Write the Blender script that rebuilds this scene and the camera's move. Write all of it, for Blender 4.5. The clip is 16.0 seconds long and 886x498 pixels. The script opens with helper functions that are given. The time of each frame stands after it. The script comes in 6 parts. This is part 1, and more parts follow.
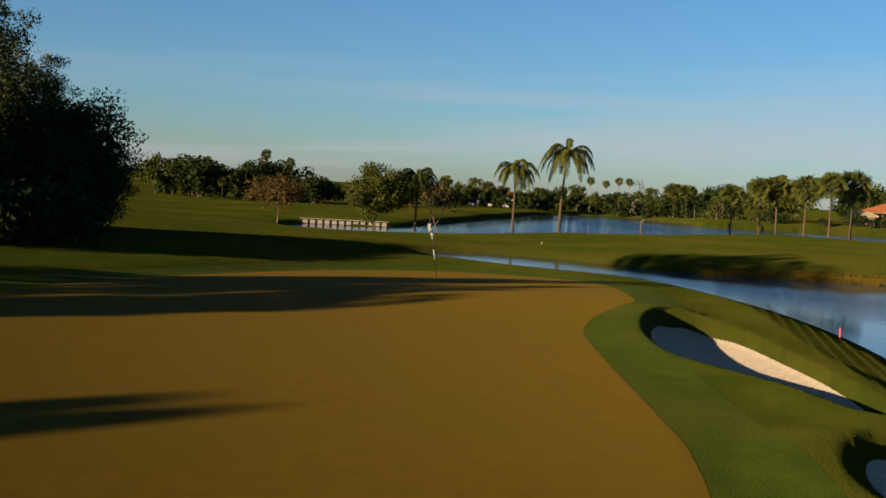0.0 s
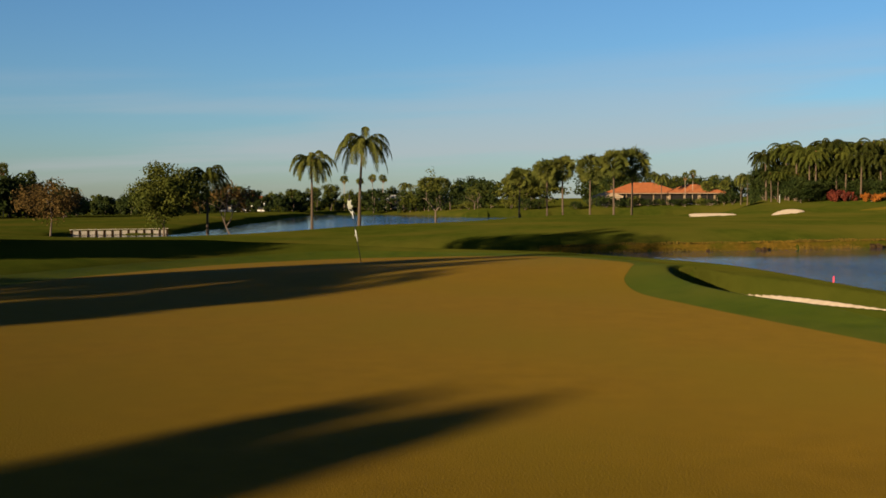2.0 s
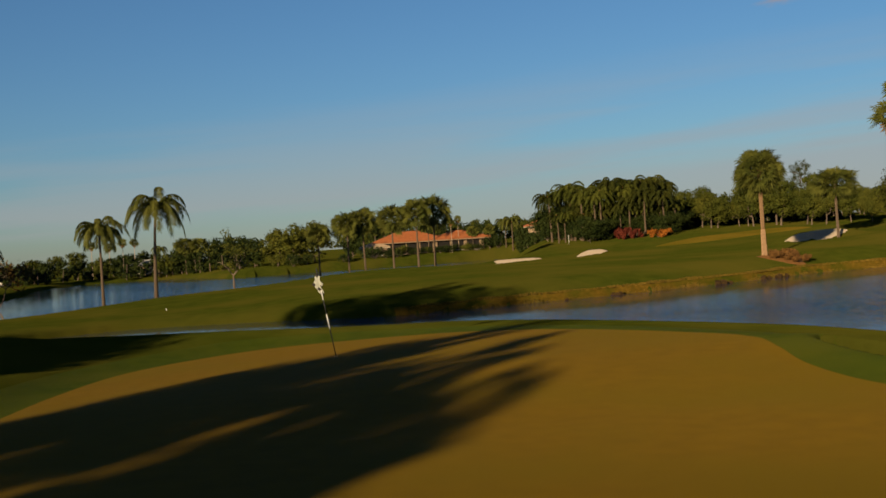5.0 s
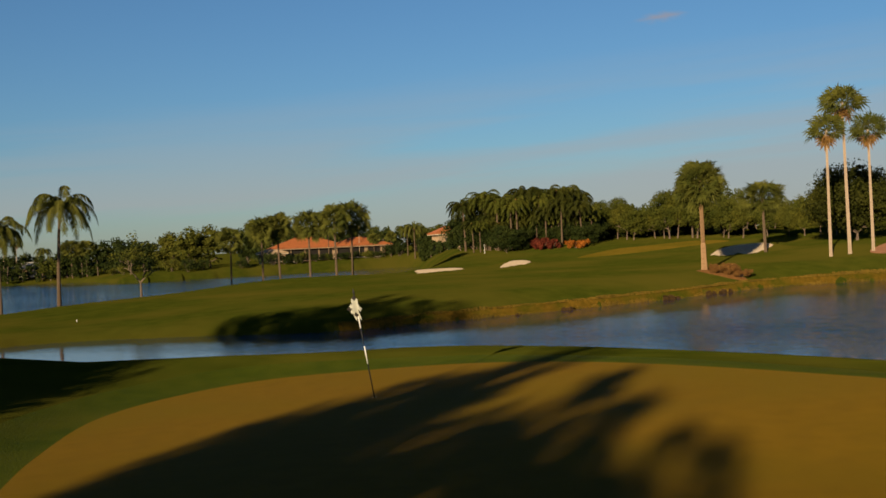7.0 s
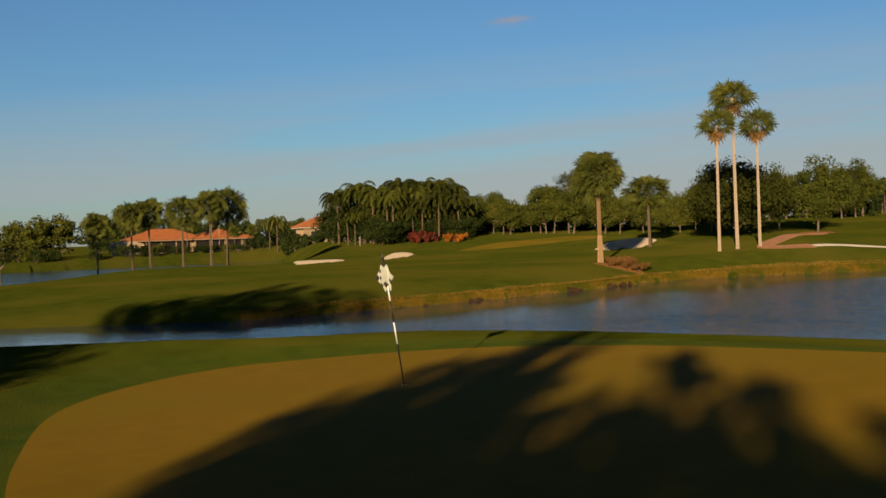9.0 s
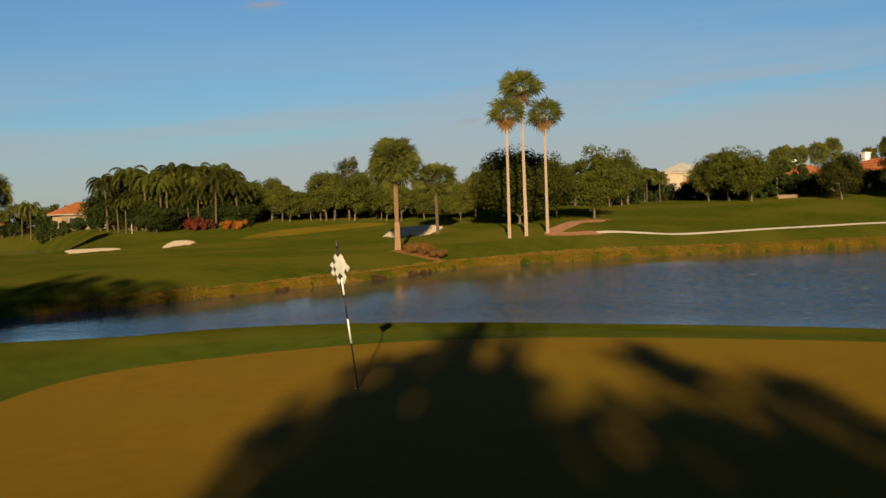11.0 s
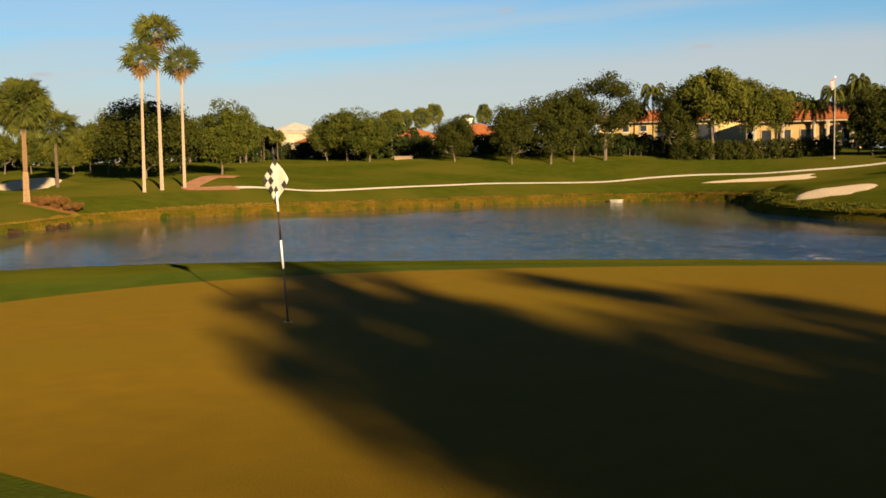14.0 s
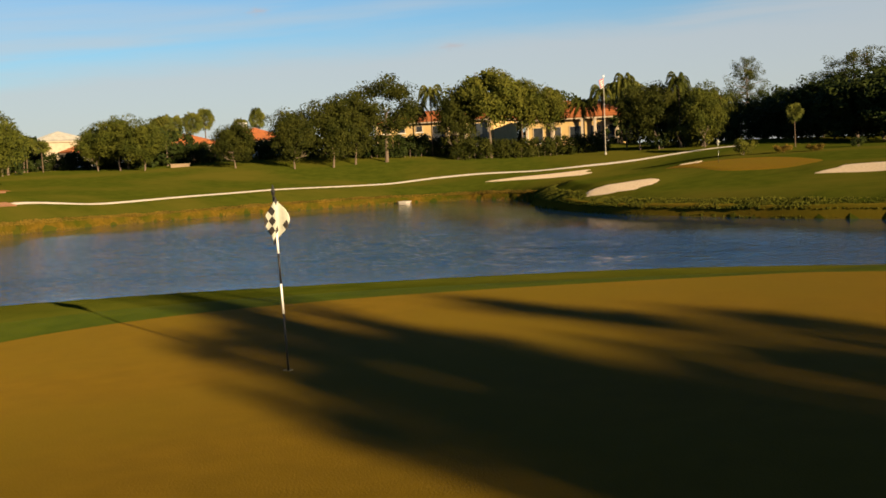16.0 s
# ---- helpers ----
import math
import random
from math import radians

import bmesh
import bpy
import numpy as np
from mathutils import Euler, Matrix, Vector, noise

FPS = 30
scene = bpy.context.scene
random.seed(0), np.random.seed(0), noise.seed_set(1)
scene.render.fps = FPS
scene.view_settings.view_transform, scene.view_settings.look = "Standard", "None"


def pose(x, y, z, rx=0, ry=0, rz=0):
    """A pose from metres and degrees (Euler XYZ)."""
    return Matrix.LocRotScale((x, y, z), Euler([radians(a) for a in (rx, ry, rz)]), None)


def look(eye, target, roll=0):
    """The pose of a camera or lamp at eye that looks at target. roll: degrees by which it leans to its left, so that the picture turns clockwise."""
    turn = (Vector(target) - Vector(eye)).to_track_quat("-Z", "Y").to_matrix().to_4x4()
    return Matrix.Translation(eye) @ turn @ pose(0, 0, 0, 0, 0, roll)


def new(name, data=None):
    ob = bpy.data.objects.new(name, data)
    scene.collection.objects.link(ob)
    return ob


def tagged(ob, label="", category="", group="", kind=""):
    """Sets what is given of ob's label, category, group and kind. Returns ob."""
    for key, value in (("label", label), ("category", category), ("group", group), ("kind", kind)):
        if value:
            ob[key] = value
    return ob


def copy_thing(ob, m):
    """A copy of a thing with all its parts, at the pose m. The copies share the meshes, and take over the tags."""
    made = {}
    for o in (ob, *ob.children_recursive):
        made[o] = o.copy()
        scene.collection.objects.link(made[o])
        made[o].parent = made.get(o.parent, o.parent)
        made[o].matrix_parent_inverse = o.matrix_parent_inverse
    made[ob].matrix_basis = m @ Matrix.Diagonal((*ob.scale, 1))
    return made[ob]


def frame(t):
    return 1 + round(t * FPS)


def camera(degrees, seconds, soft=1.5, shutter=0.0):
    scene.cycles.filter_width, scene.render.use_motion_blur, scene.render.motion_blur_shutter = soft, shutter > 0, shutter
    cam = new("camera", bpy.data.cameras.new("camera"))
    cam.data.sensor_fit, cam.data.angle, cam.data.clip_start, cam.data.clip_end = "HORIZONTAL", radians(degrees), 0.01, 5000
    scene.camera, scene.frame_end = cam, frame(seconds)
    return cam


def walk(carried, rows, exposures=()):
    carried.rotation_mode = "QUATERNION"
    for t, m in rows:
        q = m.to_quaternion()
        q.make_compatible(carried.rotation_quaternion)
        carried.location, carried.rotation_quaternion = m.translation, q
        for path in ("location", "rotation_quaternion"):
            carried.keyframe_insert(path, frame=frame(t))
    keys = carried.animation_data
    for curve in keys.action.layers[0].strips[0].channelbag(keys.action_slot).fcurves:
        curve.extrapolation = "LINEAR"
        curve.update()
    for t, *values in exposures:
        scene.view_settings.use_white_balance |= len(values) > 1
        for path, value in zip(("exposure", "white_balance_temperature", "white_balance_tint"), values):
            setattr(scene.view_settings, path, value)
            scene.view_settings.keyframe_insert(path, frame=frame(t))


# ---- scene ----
cam = camera(42.50, 16.0, soft=1.6)
PATH = [
    (0.0, pose(9.470, -39.420, 3.305, 86.860, -3.507, 13.476)),
    (0.5, pose(7.683, -38.505, 3.034, 86.566, -3.080, 10.804)),
    (1.0, pose(5.789, -37.585, 2.644, 86.575, -2.232, 7.512)),
    (1.5, pose(4.054, -36.686, 2.250, 86.968, -1.162, 3.927)),
    (2.0, pose(2.433, -35.476, 1.977, 87.518, 0.014, -0.196)),
    (2.5, pose(1.132, -34.292, 1.852, 88.118, 1.021, -2.871)),
    (3.0, pose(-0.121, -32.889, 1.822, 88.806, 1.952, -5.245)),
    (3.5, pose(-1.357, -31.217, 1.875, 89.299, 2.638, -7.544)),
    (4.0, pose(-2.302, -29.886, 2.018, 89.595, 3.122, -9.708)),
    (6.5, pose(-5.436, -22.669, 3.128, 89.738, 2.991, -18.162)),
    (7.0, pose(-5.971, -21.362, 2.937, 89.761, 2.595, -19.407)),
    (7.5, pose(-6.431, -20.123, 2.760, 89.672, 2.273, -20.644)),
    (8.0, pose(-6.932, -19.007, 2.557, 89.539, 2.136, -22.334)),
    (10.5, pose(-8.822, -13.917, 2.342, 88.836, 1.582, -36.076)),
    (11.0, pose(-9.308, -13.430, 2.453, 88.369, 1.732, -39.275)),
    (11.5, pose(-9.700, -12.787, 2.588, 87.774, 1.679, -42.392)),
    (12.0, pose(-10.033, -12.019, 2.588, 87.161, 1.409, -45.815)),
    (12.5, pose(-10.353, -11.195, 2.446, 86.692, 1.058, -49.093)),
    (13.0, pose(-10.615, -10.363, 2.173, 86.347, 0.873, -52.650)),
    (13.5, pose(-10.944, -9.511, 1.970, 86.193, 0.601, -56.155)),
    (14.0, pose(-11.116, -8.645, 1.851, 86.098, 0.630, -60.006)),
    (14.5, pose(-11.200, -7.796, 1.974, 85.724, 1.016, -63.369)),
    (15.0, pose(-11.505, -7.173, 2.226, 85.422, 1.742, -66.080)),
    (15.5, pose(-11.743, -6.494, 2.368, 85.439, 2.332, -68.829)),
    (16.0, pose(-11.789, -5.801, 2.297, 85.800, 2.396, -72.026)),
]
EXPOSURES = [(0.0, 1.27, 6300, 10), (1.5, 1.28, 6400, 10), (3.5, 0.72, 6550, 10), (7.0, 0.80, 6700, 10), (11.0, 0.93, 6900, 10), (12.0, 1.04, 7000, 10), (13.0, 1.26, 7150, 10), (14.5, 1.52, 7300, 10), (16.0, 1.46, 7150, 10)]

walk(cam, PATH, EXPOSURES)

# ---------------------------------------------------------------- light
SUN_AZ, SUN_EL = 220.0, 10.3          # compass degrees from +y, height over the horizon
world = bpy.data.worlds.new("evening_sky")
scene.world = world
world.use_nodes = True
wt = world.node_tree
wt.nodes.clear()
sky = wt.nodes.new("ShaderNodeTexSky")
sky.sky_type, sky.sun_disc = "NISHITA", False
sky.sun_elevation, sky.sun_rotation = radians(SUN_EL), radians(SUN_AZ)
sky.air_density, sky.dust_density, sky.ozone_density = 1.0, 0.3, 5.0
bg = wt.nodes.new("ShaderNodeBackground")
bg.inputs["Strength"].default_value = 0.057
wo = wt.nodes.new("ShaderNodeOutputWorld")
wc = wt.nodes.new("ShaderNodeTexCoord")
wm = wt.nodes.new("ShaderNodeMapping")
wm.inputs["Scale"].default_value = (1.0, 1.0, 7.0)
wn = wt.nodes.new("ShaderNodeTexNoise")
wn.inputs["Scale"].default_value, wn.inputs["Detail"].default_value, wn.inputs["Roughness"].default_value = 2.2, 6, 0.55
wx = wt.nodes.new("ShaderNodeMix")
wx.data_type = "RGBA"
wx.inputs[7].default_value = (3.65, 3.72, 3.92, 1)          # thin veil of cloud low in the east
wt.links.new(wc.outputs["Generated"], wm.inputs[0])
wt.links.new(wm.outputs[0], wn.inputs["Vector"])
wd = wt.nodes.new("ShaderNodeVectorMath")                # height under the sloping upper rim of the veil
wd.operation = "DOT_PRODUCT"
wd.inputs[1].default_value = (0.053, -0.037, -1.0)
wt.links.new(wc.outputs["Generated"], wd.inputs[0])
wa = wt.nodes.new("ShaderNodeMath")
wa.operation = "MULTIPLY_ADD"
wa.inputs[1].default_value = 0.07
wt.links.new(wn.outputs["Fac"], wa.inputs[0])
wt.links.new(wd.outputs["Value"], wa.inputs[2])
wr = wt.nodes.new("ShaderNodeMapRange")
wr.interpolation_type = "SMOOTHSTEP"
wr.inputs[1].default_value, wr.inputs[2].default_value, wr.inputs[3].default_value, wr.inputs[4].default_value = -0.056, -0.020, 0.0, 0.66
wt.links.new(wa.outputs[0], wr.inputs[0])
ws = wt.nodes.new("ShaderNodeSeparateXYZ")
wt.links.new(wc.outputs["Generated"], ws.inputs[0])
we = wt.nodes.new("ShaderNodeMapRange")
we.inputs[1].default_value, we.inputs[2].default_value = -0.05, 0.5
wt.links.new(ws.outputs[0], we.inputs[0])
wq = wt.nodes.new("ShaderNodeMath")
wq.operation = "MULTIPLY"
wt.links.new(we.outputs[0], wq.inputs[0])
wt.links.new(wr.outputs[0], wq.inputs[1])
wl = wt.nodes.new("ShaderNodeMath")                      # long thin wisps along and above that rim
wl.operation = "MULTIPLY"
wl.inputs[1].default_value = 16.0
wt.links.new(wd.outputs["Value"], wl.inputs[0])
wv = wt.nodes.new("ShaderNodeCombineXYZ")
wt.links.new(ws.outputs[0], wv.inputs[0])
wt.links.new(ws.outputs[1], wv.inputs[1])
wt.links.new(wl.outputs[0], wv.inputs[2])
wp = wt.nodes.new("ShaderNodeTexNoise")
wp.inputs["Scale"].default_value, wp.inputs["Detail"].default_value = 1.7, 5
wt.links.new(wv.outputs[0], wp.inputs["Vector"])
wf = wt.nodes.new("ShaderNodeMapRange")
wf.interpolation_type = "SMOOTHSTEP"
wf.inputs[1].default_value, wf.inputs[2].default_value, wf.inputs[3].default_value, wf.inputs[4].default_value = 0.40, 0.62, 0.0, 0.62
wt.links.new(wp.outputs["Fac"], wf.inputs[0])
wg = wt.nodes.new("ShaderNodeMapRange")
wg.inputs[1].default_value, wg.inputs[2].default_value = -0.17, -0.07
wt.links.new(wd.outputs["Value"], wg.inputs[0])
wh = wt.nodes.new("ShaderNodeMath")
wh.operation = "MULTIPLY"
wt.links.new(wf.outputs[0], wh.inputs[0])
wt.links.new(wg.outputs[0], wh.inputs[1])
wi = wt.nodes.new("ShaderNodeMath")
wi.operation = "MAXIMUM"
wt.links.new(wq.outputs[0], wi.inputs[0])
wt.links.new(wh.outputs[0], wi.inputs[1])
wt.links.new(wi.outputs[0], wx.inputs[0])
veiled = wx.outputs[2]
# small lone clouds: direction, half width and half height
for cx, cy, cz, cw, ch in ((0.4982, 0.8475, 0.1832, 0.0228, 0.0055), (0.6502, 0.7553, 0.0824, 0.0169, 0.0045), (0.8844, 0.4464, 0.1366, 0.0139, 0.005), (0.95, 0.2951, 0.1022, 0.0169, 0.0045), (0.5072, 0.8419, 0.1845, 0.0208, 0.0055)):
    side = Vector((cx, cy, 0)).normalized().cross(Vector((0, 0, 1)))
    off = wt.nodes.new("ShaderNodeVectorMath")
    off.operation = "SUBTRACT"
    off.inputs[1].default_value = (cx, cy, cz)
    wt.links.new(wc.outputs["Generated"], off.inputs[0])
    axes = []
    for axis, size in ((side, cw), (Vector((0, 0, 1)), ch)):
        dot = wt.nodes.new("ShaderNodeVectorMath")
        dot.operation = "DOT_PRODUCT"
        dot.inputs[1].default_value = tuple(axis / size)
        wt.links.new(off.outputs[0], dot.inputs[0])
        axes.append(dot.outputs["Value"])
    flat_co = wt.nodes.new("ShaderNodeCombineXYZ")
    wt.links.new(axes[0], flat_co.inputs[0])
    wt.links.new(axes[1], flat_co.inputs[1])
    puff = wt.nodes.new("ShaderNodeTexNoise")
    puff.inputs["Scale"].default_value, puff.inputs["Detail"].default_value = 1.3, 4
    wt.links.new(flat_co.outputs[0], puff.inputs["Vector"])
    far_off = wt.nodes.new("ShaderNodeVectorMath")
    far_off.operation = "LENGTH"
    wt.links.new(flat_co.outputs[0], far_off.inputs[0])
    total = wt.nodes.new("ShaderNodeMath")
    total.operation = "MULTIPLY_ADD"
    total.inputs[1].default_value = 1.6
    wt.links.new(puff.outputs["Fac"], total.inputs[0])
    wt.links.new(far_off.outputs["Value"], total.inputs[2])
    soft_edge = wt.nodes.new("ShaderNodeMapRange")
    soft_edge.interpolation_type = "SMOOTHSTEP"
    soft_edge.inputs[1].default_value, soft_edge.inputs[2].default_value, soft_edge.inputs[3].default_value, soft_edge.inputs[4].default_value = 1.75, 0.6, 0.0, 0.55
    wt.links.new(total.outputs[0], soft_edge.inputs[0])
    cloud = wt.nodes.new("ShaderNodeMix")
    cloud.data_type = "RGBA"
    cloud.inputs[7].default_value = (3.3, 3.0, 3.2, 1)
    wt.links.new(soft_edge.outputs[0], cloud.inputs[0])
    wt.links.new(veiled, cloud.inputs[6])
    veiled = cloud.outputs[2]
wt.links.new(sky.outputs[0], wx.inputs[6])
wt.links.new(veiled, bg.inputs[0])
wt.links.new(bg.outputs[0], wo.inputs[0])

sun_data = bpy.data.lights.new("sun", "SUN")
sun_data.energy, sun_data.angle, sun_data.color = 5.4, radians(0.5), (1.0, 0.78, 0.50)
sun = new("sun", sun_data)
sa, se = radians(SUN_AZ), radians(SUN_EL)
sun.matrix_world = look((math.sin(sa) * 50, math.cos(sa) * 50, 60), (0, 0, 60 - 50 * math.tan(se)))


# ---------------------------------------------------------------- materials
def material(name, c1, c2, scale=4.0, rough=0.8, bump=0.2, bump_scale=40.0, c3=None, big=0.15, spec=0.3, island=0.0, flat=1.0, random_object=0.0, metallic=0.0, sheen=0.0):
    """Two colours by fine noise, a third by broad noise, a fine relief; island: brightness spread by piece."""
    m = bpy.data.materials.new(name)
    m.use_nodes = True
    n, l = m.node_tree.nodes, m.node_tree.links
    b = n["Principled BSDF"]
    geo = n.new("ShaderNodeNewGeometry")
    mapping = n.new("ShaderNodeMapping")
    mapping.inputs["Scale"].default_value = (1, 1, flat)
    l.new(geo.outputs["Position"], mapping.inputs["Vector"])
    fine = n.new("ShaderNodeTexNoise")
    fine.inputs["Scale"].default_value, fine.inputs["Detail"].default_value = scale, 5
    l.new(mapping.outputs[0], fine.inputs["Vector"])
    ramp = n.new("ShaderNodeValToRGB")
    ramp.color_ramp.elements[0].position, ramp.color_ramp.elements[1].position = 0.32, 0.68
    ramp.color_ramp.elements[0].color, ramp.color_ramp.elements[1].color = (*c1, 1), (*c2, 1)
    l.new(fine.outputs["Fac"], ramp.inputs[0])
    colour = ramp.outputs[0]
    if c3:
        broad = n.new("ShaderNodeTexNoise")
        broad.inputs["Scale"].default_value, broad.inputs["Detail"].default_value = big, 3
        l.new(mapping.outputs[0], broad.inputs["Vector"])
        r2 = n.new("ShaderNodeValToRGB")
        r2.color_ramp.elements[0].position, r2.color_ramp.elements[1].position = 0.42, 0.66
        l.new(broad.outputs["Fac"], r2.inputs[0])
        mix = n.new("ShaderNodeMix")
        mix.data_type = "RGBA"
        l.new(r2.outputs[0], mix.inputs[0])
        l.new(colour, mix.inputs[6])
        mix.inputs[7].default_value = (*c3, 1)
        colour = mix.outputs[2]
    if island or random_object:
        hsv = n.new("ShaderNodeHueSaturation")
        mr = n.new("ShaderNodeMapRange")
        amount = island or random_object
        mr.inputs[3].default_value, mr.inputs[4].default_value = 1 - amount, 1 + amount
        if island:
            l.new(geo.outputs["Random Per Island"], mr.inputs[0])
        else:
            info = n.new("ShaderNodeObjectInfo")
            l.new(info.outputs["Random"], mr.inputs[0])
        l.new(mr.outputs[0], hsv.inputs["Value"])
        l.new(colour, hsv.inputs["Color"])
        colour = hsv.outputs[0]
    l.new(colour, b.inputs["Base Color"])
    b.inputs["Roughness"].default_value = rough
    b.inputs["Diffuse Roughness"].default_value = 1.0 if rough > 0.75 else 0.3
    b.inputs["Specular IOR Level"].default_value = spec
    b.inputs["Metallic"].default_value = metallic
    if bump:
        tex = n.new("ShaderNodeTexNoise")
        tex.inputs["Scale"].default_value, tex.inputs["Detail"].default_value = bump_scale, 4
        l.new(mapping.outputs[0], tex.inputs["Vector"])
        bp = n.new("ShaderNodeBump")
        bp.inputs["Strength"].default_value, bp.inputs["Distance"].default_value = bump, 0.05
        l.new(tex.outputs["Fac"], bp.inputs["Height"])
        l.new(bp.outputs[0], b.inputs["Normal"])
    return m


def leafy(name, c1, c2, translucent=0.3, scale=0.6):
    """Leaves: dull, a little light passing through, each one of its own brightness."""
    m = material(name, c1, c2, scale=scale, rough=0.65, bump=0, spec=0.05, island=0.18)
    n, l = m.node_tree.nodes, m.node_tree.links
    b = n["Principled BSDF"]
    tr = n.new("ShaderNodeBsdfTranslucent")
    l.new(b.inputs["Base Color"].links[0].from_socket, tr.inputs[0])
    mix = n.new("ShaderNodeMixShader")
    mix.inputs[0].default_value = translucent
    l.new(b.outputs[0], mix.inputs[1])
    l.new(tr.outputs[0], mix.inputs[2])
    l.new(mix.outputs[0], n["Material Output"].inputs[0])
    return m


M_GREEN = material("putting_green_turf", (0.0575, 0.0348, 0.0022), (0.0690, 0.0412, 0.0028), scale=2.5, rough=0.9, bump=0.14, bump_scale=50, c3=(0.0585, 0.0388, 0.0023), big=0.22, spec=0.024)
M_FRINGE = material("fringe_grass", (0.0165, 0.0245, 0.0020), (0.0245, 0.0325, 0.0028), scale=2.0, rough=0.9, bump=0.3, bump_scale=24, c3=(0.0285, 0.0323, 0.0032), big=0.3, spec=0.012)
M_ROUGH = material("course_grass", (0.0175, 0.0235, 0.0026), (0.0275, 0.0320, 0.0038), scale=0.9, rough=0.9, bump=0.3, bump_scale=24, c3=(0.0370, 0.0345, 0.0050), big=0.09, spec=0.0)
M_SAND = material("bunker_sand", (0.205, 0.163, 0.115), (0.255, 0.205, 0.148), scale=6, rough=0.95, bump=0.5, bump_scale=14, spec=0.1)
M_PATH = material("cart_path_concrete", (0.22, 0.195, 0.165), (0.27, 0.24, 0.205), scale=2, rough=0.85, bump=0.1, bump_scale=30)
M_PAVER = material("brick_brown_path", (0.108, 0.050, 0.024), (0.142, 0.068, 0.034), scale=2, rough=0.85, bump=0.1, bump_scale=30)
M_MULCH = material("pine_straw_mulch", (0.066, 0.032, 0.010), (0.105, 0.050, 0.016), scale=5, rough=0.95, bump=0.6, bump_scale=20, spec=0.05)
M_BARK = material("bark", (0.065, 0.047, 0.033), (0.12, 0.088, 0.062), scale=5, rough=0.9, bump=0.6, bump_scale=14, flat=0.3)
M_PALMBARK = material("palm_bark", (0.052, 0.036, 0.022), (0.098, 0.068, 0.043), scale=6, rough=0.9, bump=0.5, bump_scale=10, flat=2.5)
M_PALMTAN = material("tan_palm_bark", (0.165, 0.098, 0.048), (0.24, 0.148, 0.078), scale=5, rough=0.9, bump=0.4, bump_scale=10, flat=2.5)
M_PALMOLD = material("old_leaf_base_bark", (0.105, 0.062, 0.029), (0.18, 0.108, 0.054), scale=7, rough=0.9, bump=0.6, bump_scale=9, flat=2.5)
M_PALMPALE = material("pale_palm_bark", (0.21, 0.16, 0.115), (0.29, 0.225, 0.16), scale=5, rough=0.9, bump=0.3, bump_scale=10, flat=2.5)
M_OAK = leafy("oak_leaves", (0.029, 0.038, 0.006), (0.068, 0.072, 0.011), 0.22)
# darker copy of the oak leaves, with the eastern trees' shade in its colour
M_DARKOAK = leafy("shade_darkened_oak_leaves", (0.015, 0.020, 0.0035), (0.040, 0.042, 0.007), 0.2)
M_OLIVE = leafy("olive_leaves", (0.042, 0.051, 0.008), (0.088, 0.086, 0.013), 0.25)
# deep shade put into the leaf colour, well under sunlit foliage
M_SHADELEAF = leafy("shade_darkened_leaves", (0.010, 0.017, 0.004), (0.026, 0.034, 0.007), 0.12)
M_PINE = leafy("pine_needles", (0.020, 0.027, 0.008), (0.048, 0.052, 0.012), 0.12)
M_PALM = leafy("palm_leaves", (0.040, 0.050, 0.010), (0.096, 0.096, 0.018), 0.25)
M_DEAD = leafy("dead_palm_leaves", (0.12, 0.066, 0.020), (0.20, 0.112, 0.038), 0.2)
M_RUSSET = leafy("russet_leaves", (0.055, 0.035, 0.010), (0.100, 0.062, 0.018), 0.25)
M_RED = leafy("red_shrub_leaves", (0.055, 0.012, 0.008), (0.12, 0.026, 0.014), 0.2)
M_ORANGE = leafy("orange_shrub_leaves", (0.17, 0.055, 0.008), (0.28, 0.095, 0.015), 0.2)
M_BRUSH = leafy("russet_brush", (0.085, 0.042, 0.013), (0.15, 0.075, 0.022), 0.2)
M_GREENREED = leafy("green_reeds", (0.045, 0.052, 0.006), (0.095, 0.092, 0.012), 0.25)
M_REED = leafy("dry_bank_grass", (0.070, 0.052, 0.009), (0.145, 0.092, 0.015), 0.25)
M_BANK = material("dry_bank_turf", (0.046, 0.031, 0.004), (0.085, 0.050, 0.007), scale=3.0, rough=0.9, bump=0.7, bump_scale=9, c3=(0.026, 0.030, 0.003), big=0.42, spec=0.0)
M_DRY = material("dry_fairway_grass", (0.058, 0.042, 0.0050), (0.072, 0.050, 0.0065), scale=2.0, rough=0.9, bump=0.3, bump_scale=20, c3=(0.044, 0.038, 0.004), big=0.15, spec=0.0)
M_ROCK = material("bank_stone", (0.016, 0.010, 0.004), (0.038, 0.023, 0.009), scale=3, rough=0.9, bump=0.6, bump_scale=8, spec=0.05)
M_ROOF = material("terracotta_roof", (0.14, 0.043, 0.011), (0.20, 0.062, 0.017), scale=1.5, rough=0.8, bump=0.5, bump_scale=6)
M_STUCCO = material("cream_stucco", (0.17, 0.118, 0.070), (0.215, 0.152, 0.094), scale=1, rough=0.9, bump=0.1)
M_YELLOW = material("yellow_stucco", (0.32, 0.220, 0.092), (0.38, 0.265, 0.118), scale=1, rough=0.9, bump=0.1)
M_WHITE = material("white_paint", (0.50, 0.49, 0.46), (0.60, 0.59, 0.56), scale=2, rough=0.6, bump=0.05)
M_TRIM = material("cream_trim_paint", (0.26, 0.21, 0.145), (0.32, 0.26, 0.185), scale=2, rough=0.7, bump=0.05)
M_PALEROOF = material("pale_grey_roof", (0.17, 0.165, 0.145), (0.23, 0.225, 0.20), scale=1.5, rough=0.8, bump=0.3)
M_GLASS = material("dark_window_glass", (0.015, 0.018, 0.022), (0.03, 0.034, 0.04), scale=1, rough=0.08, bump=0, spec=0.6)
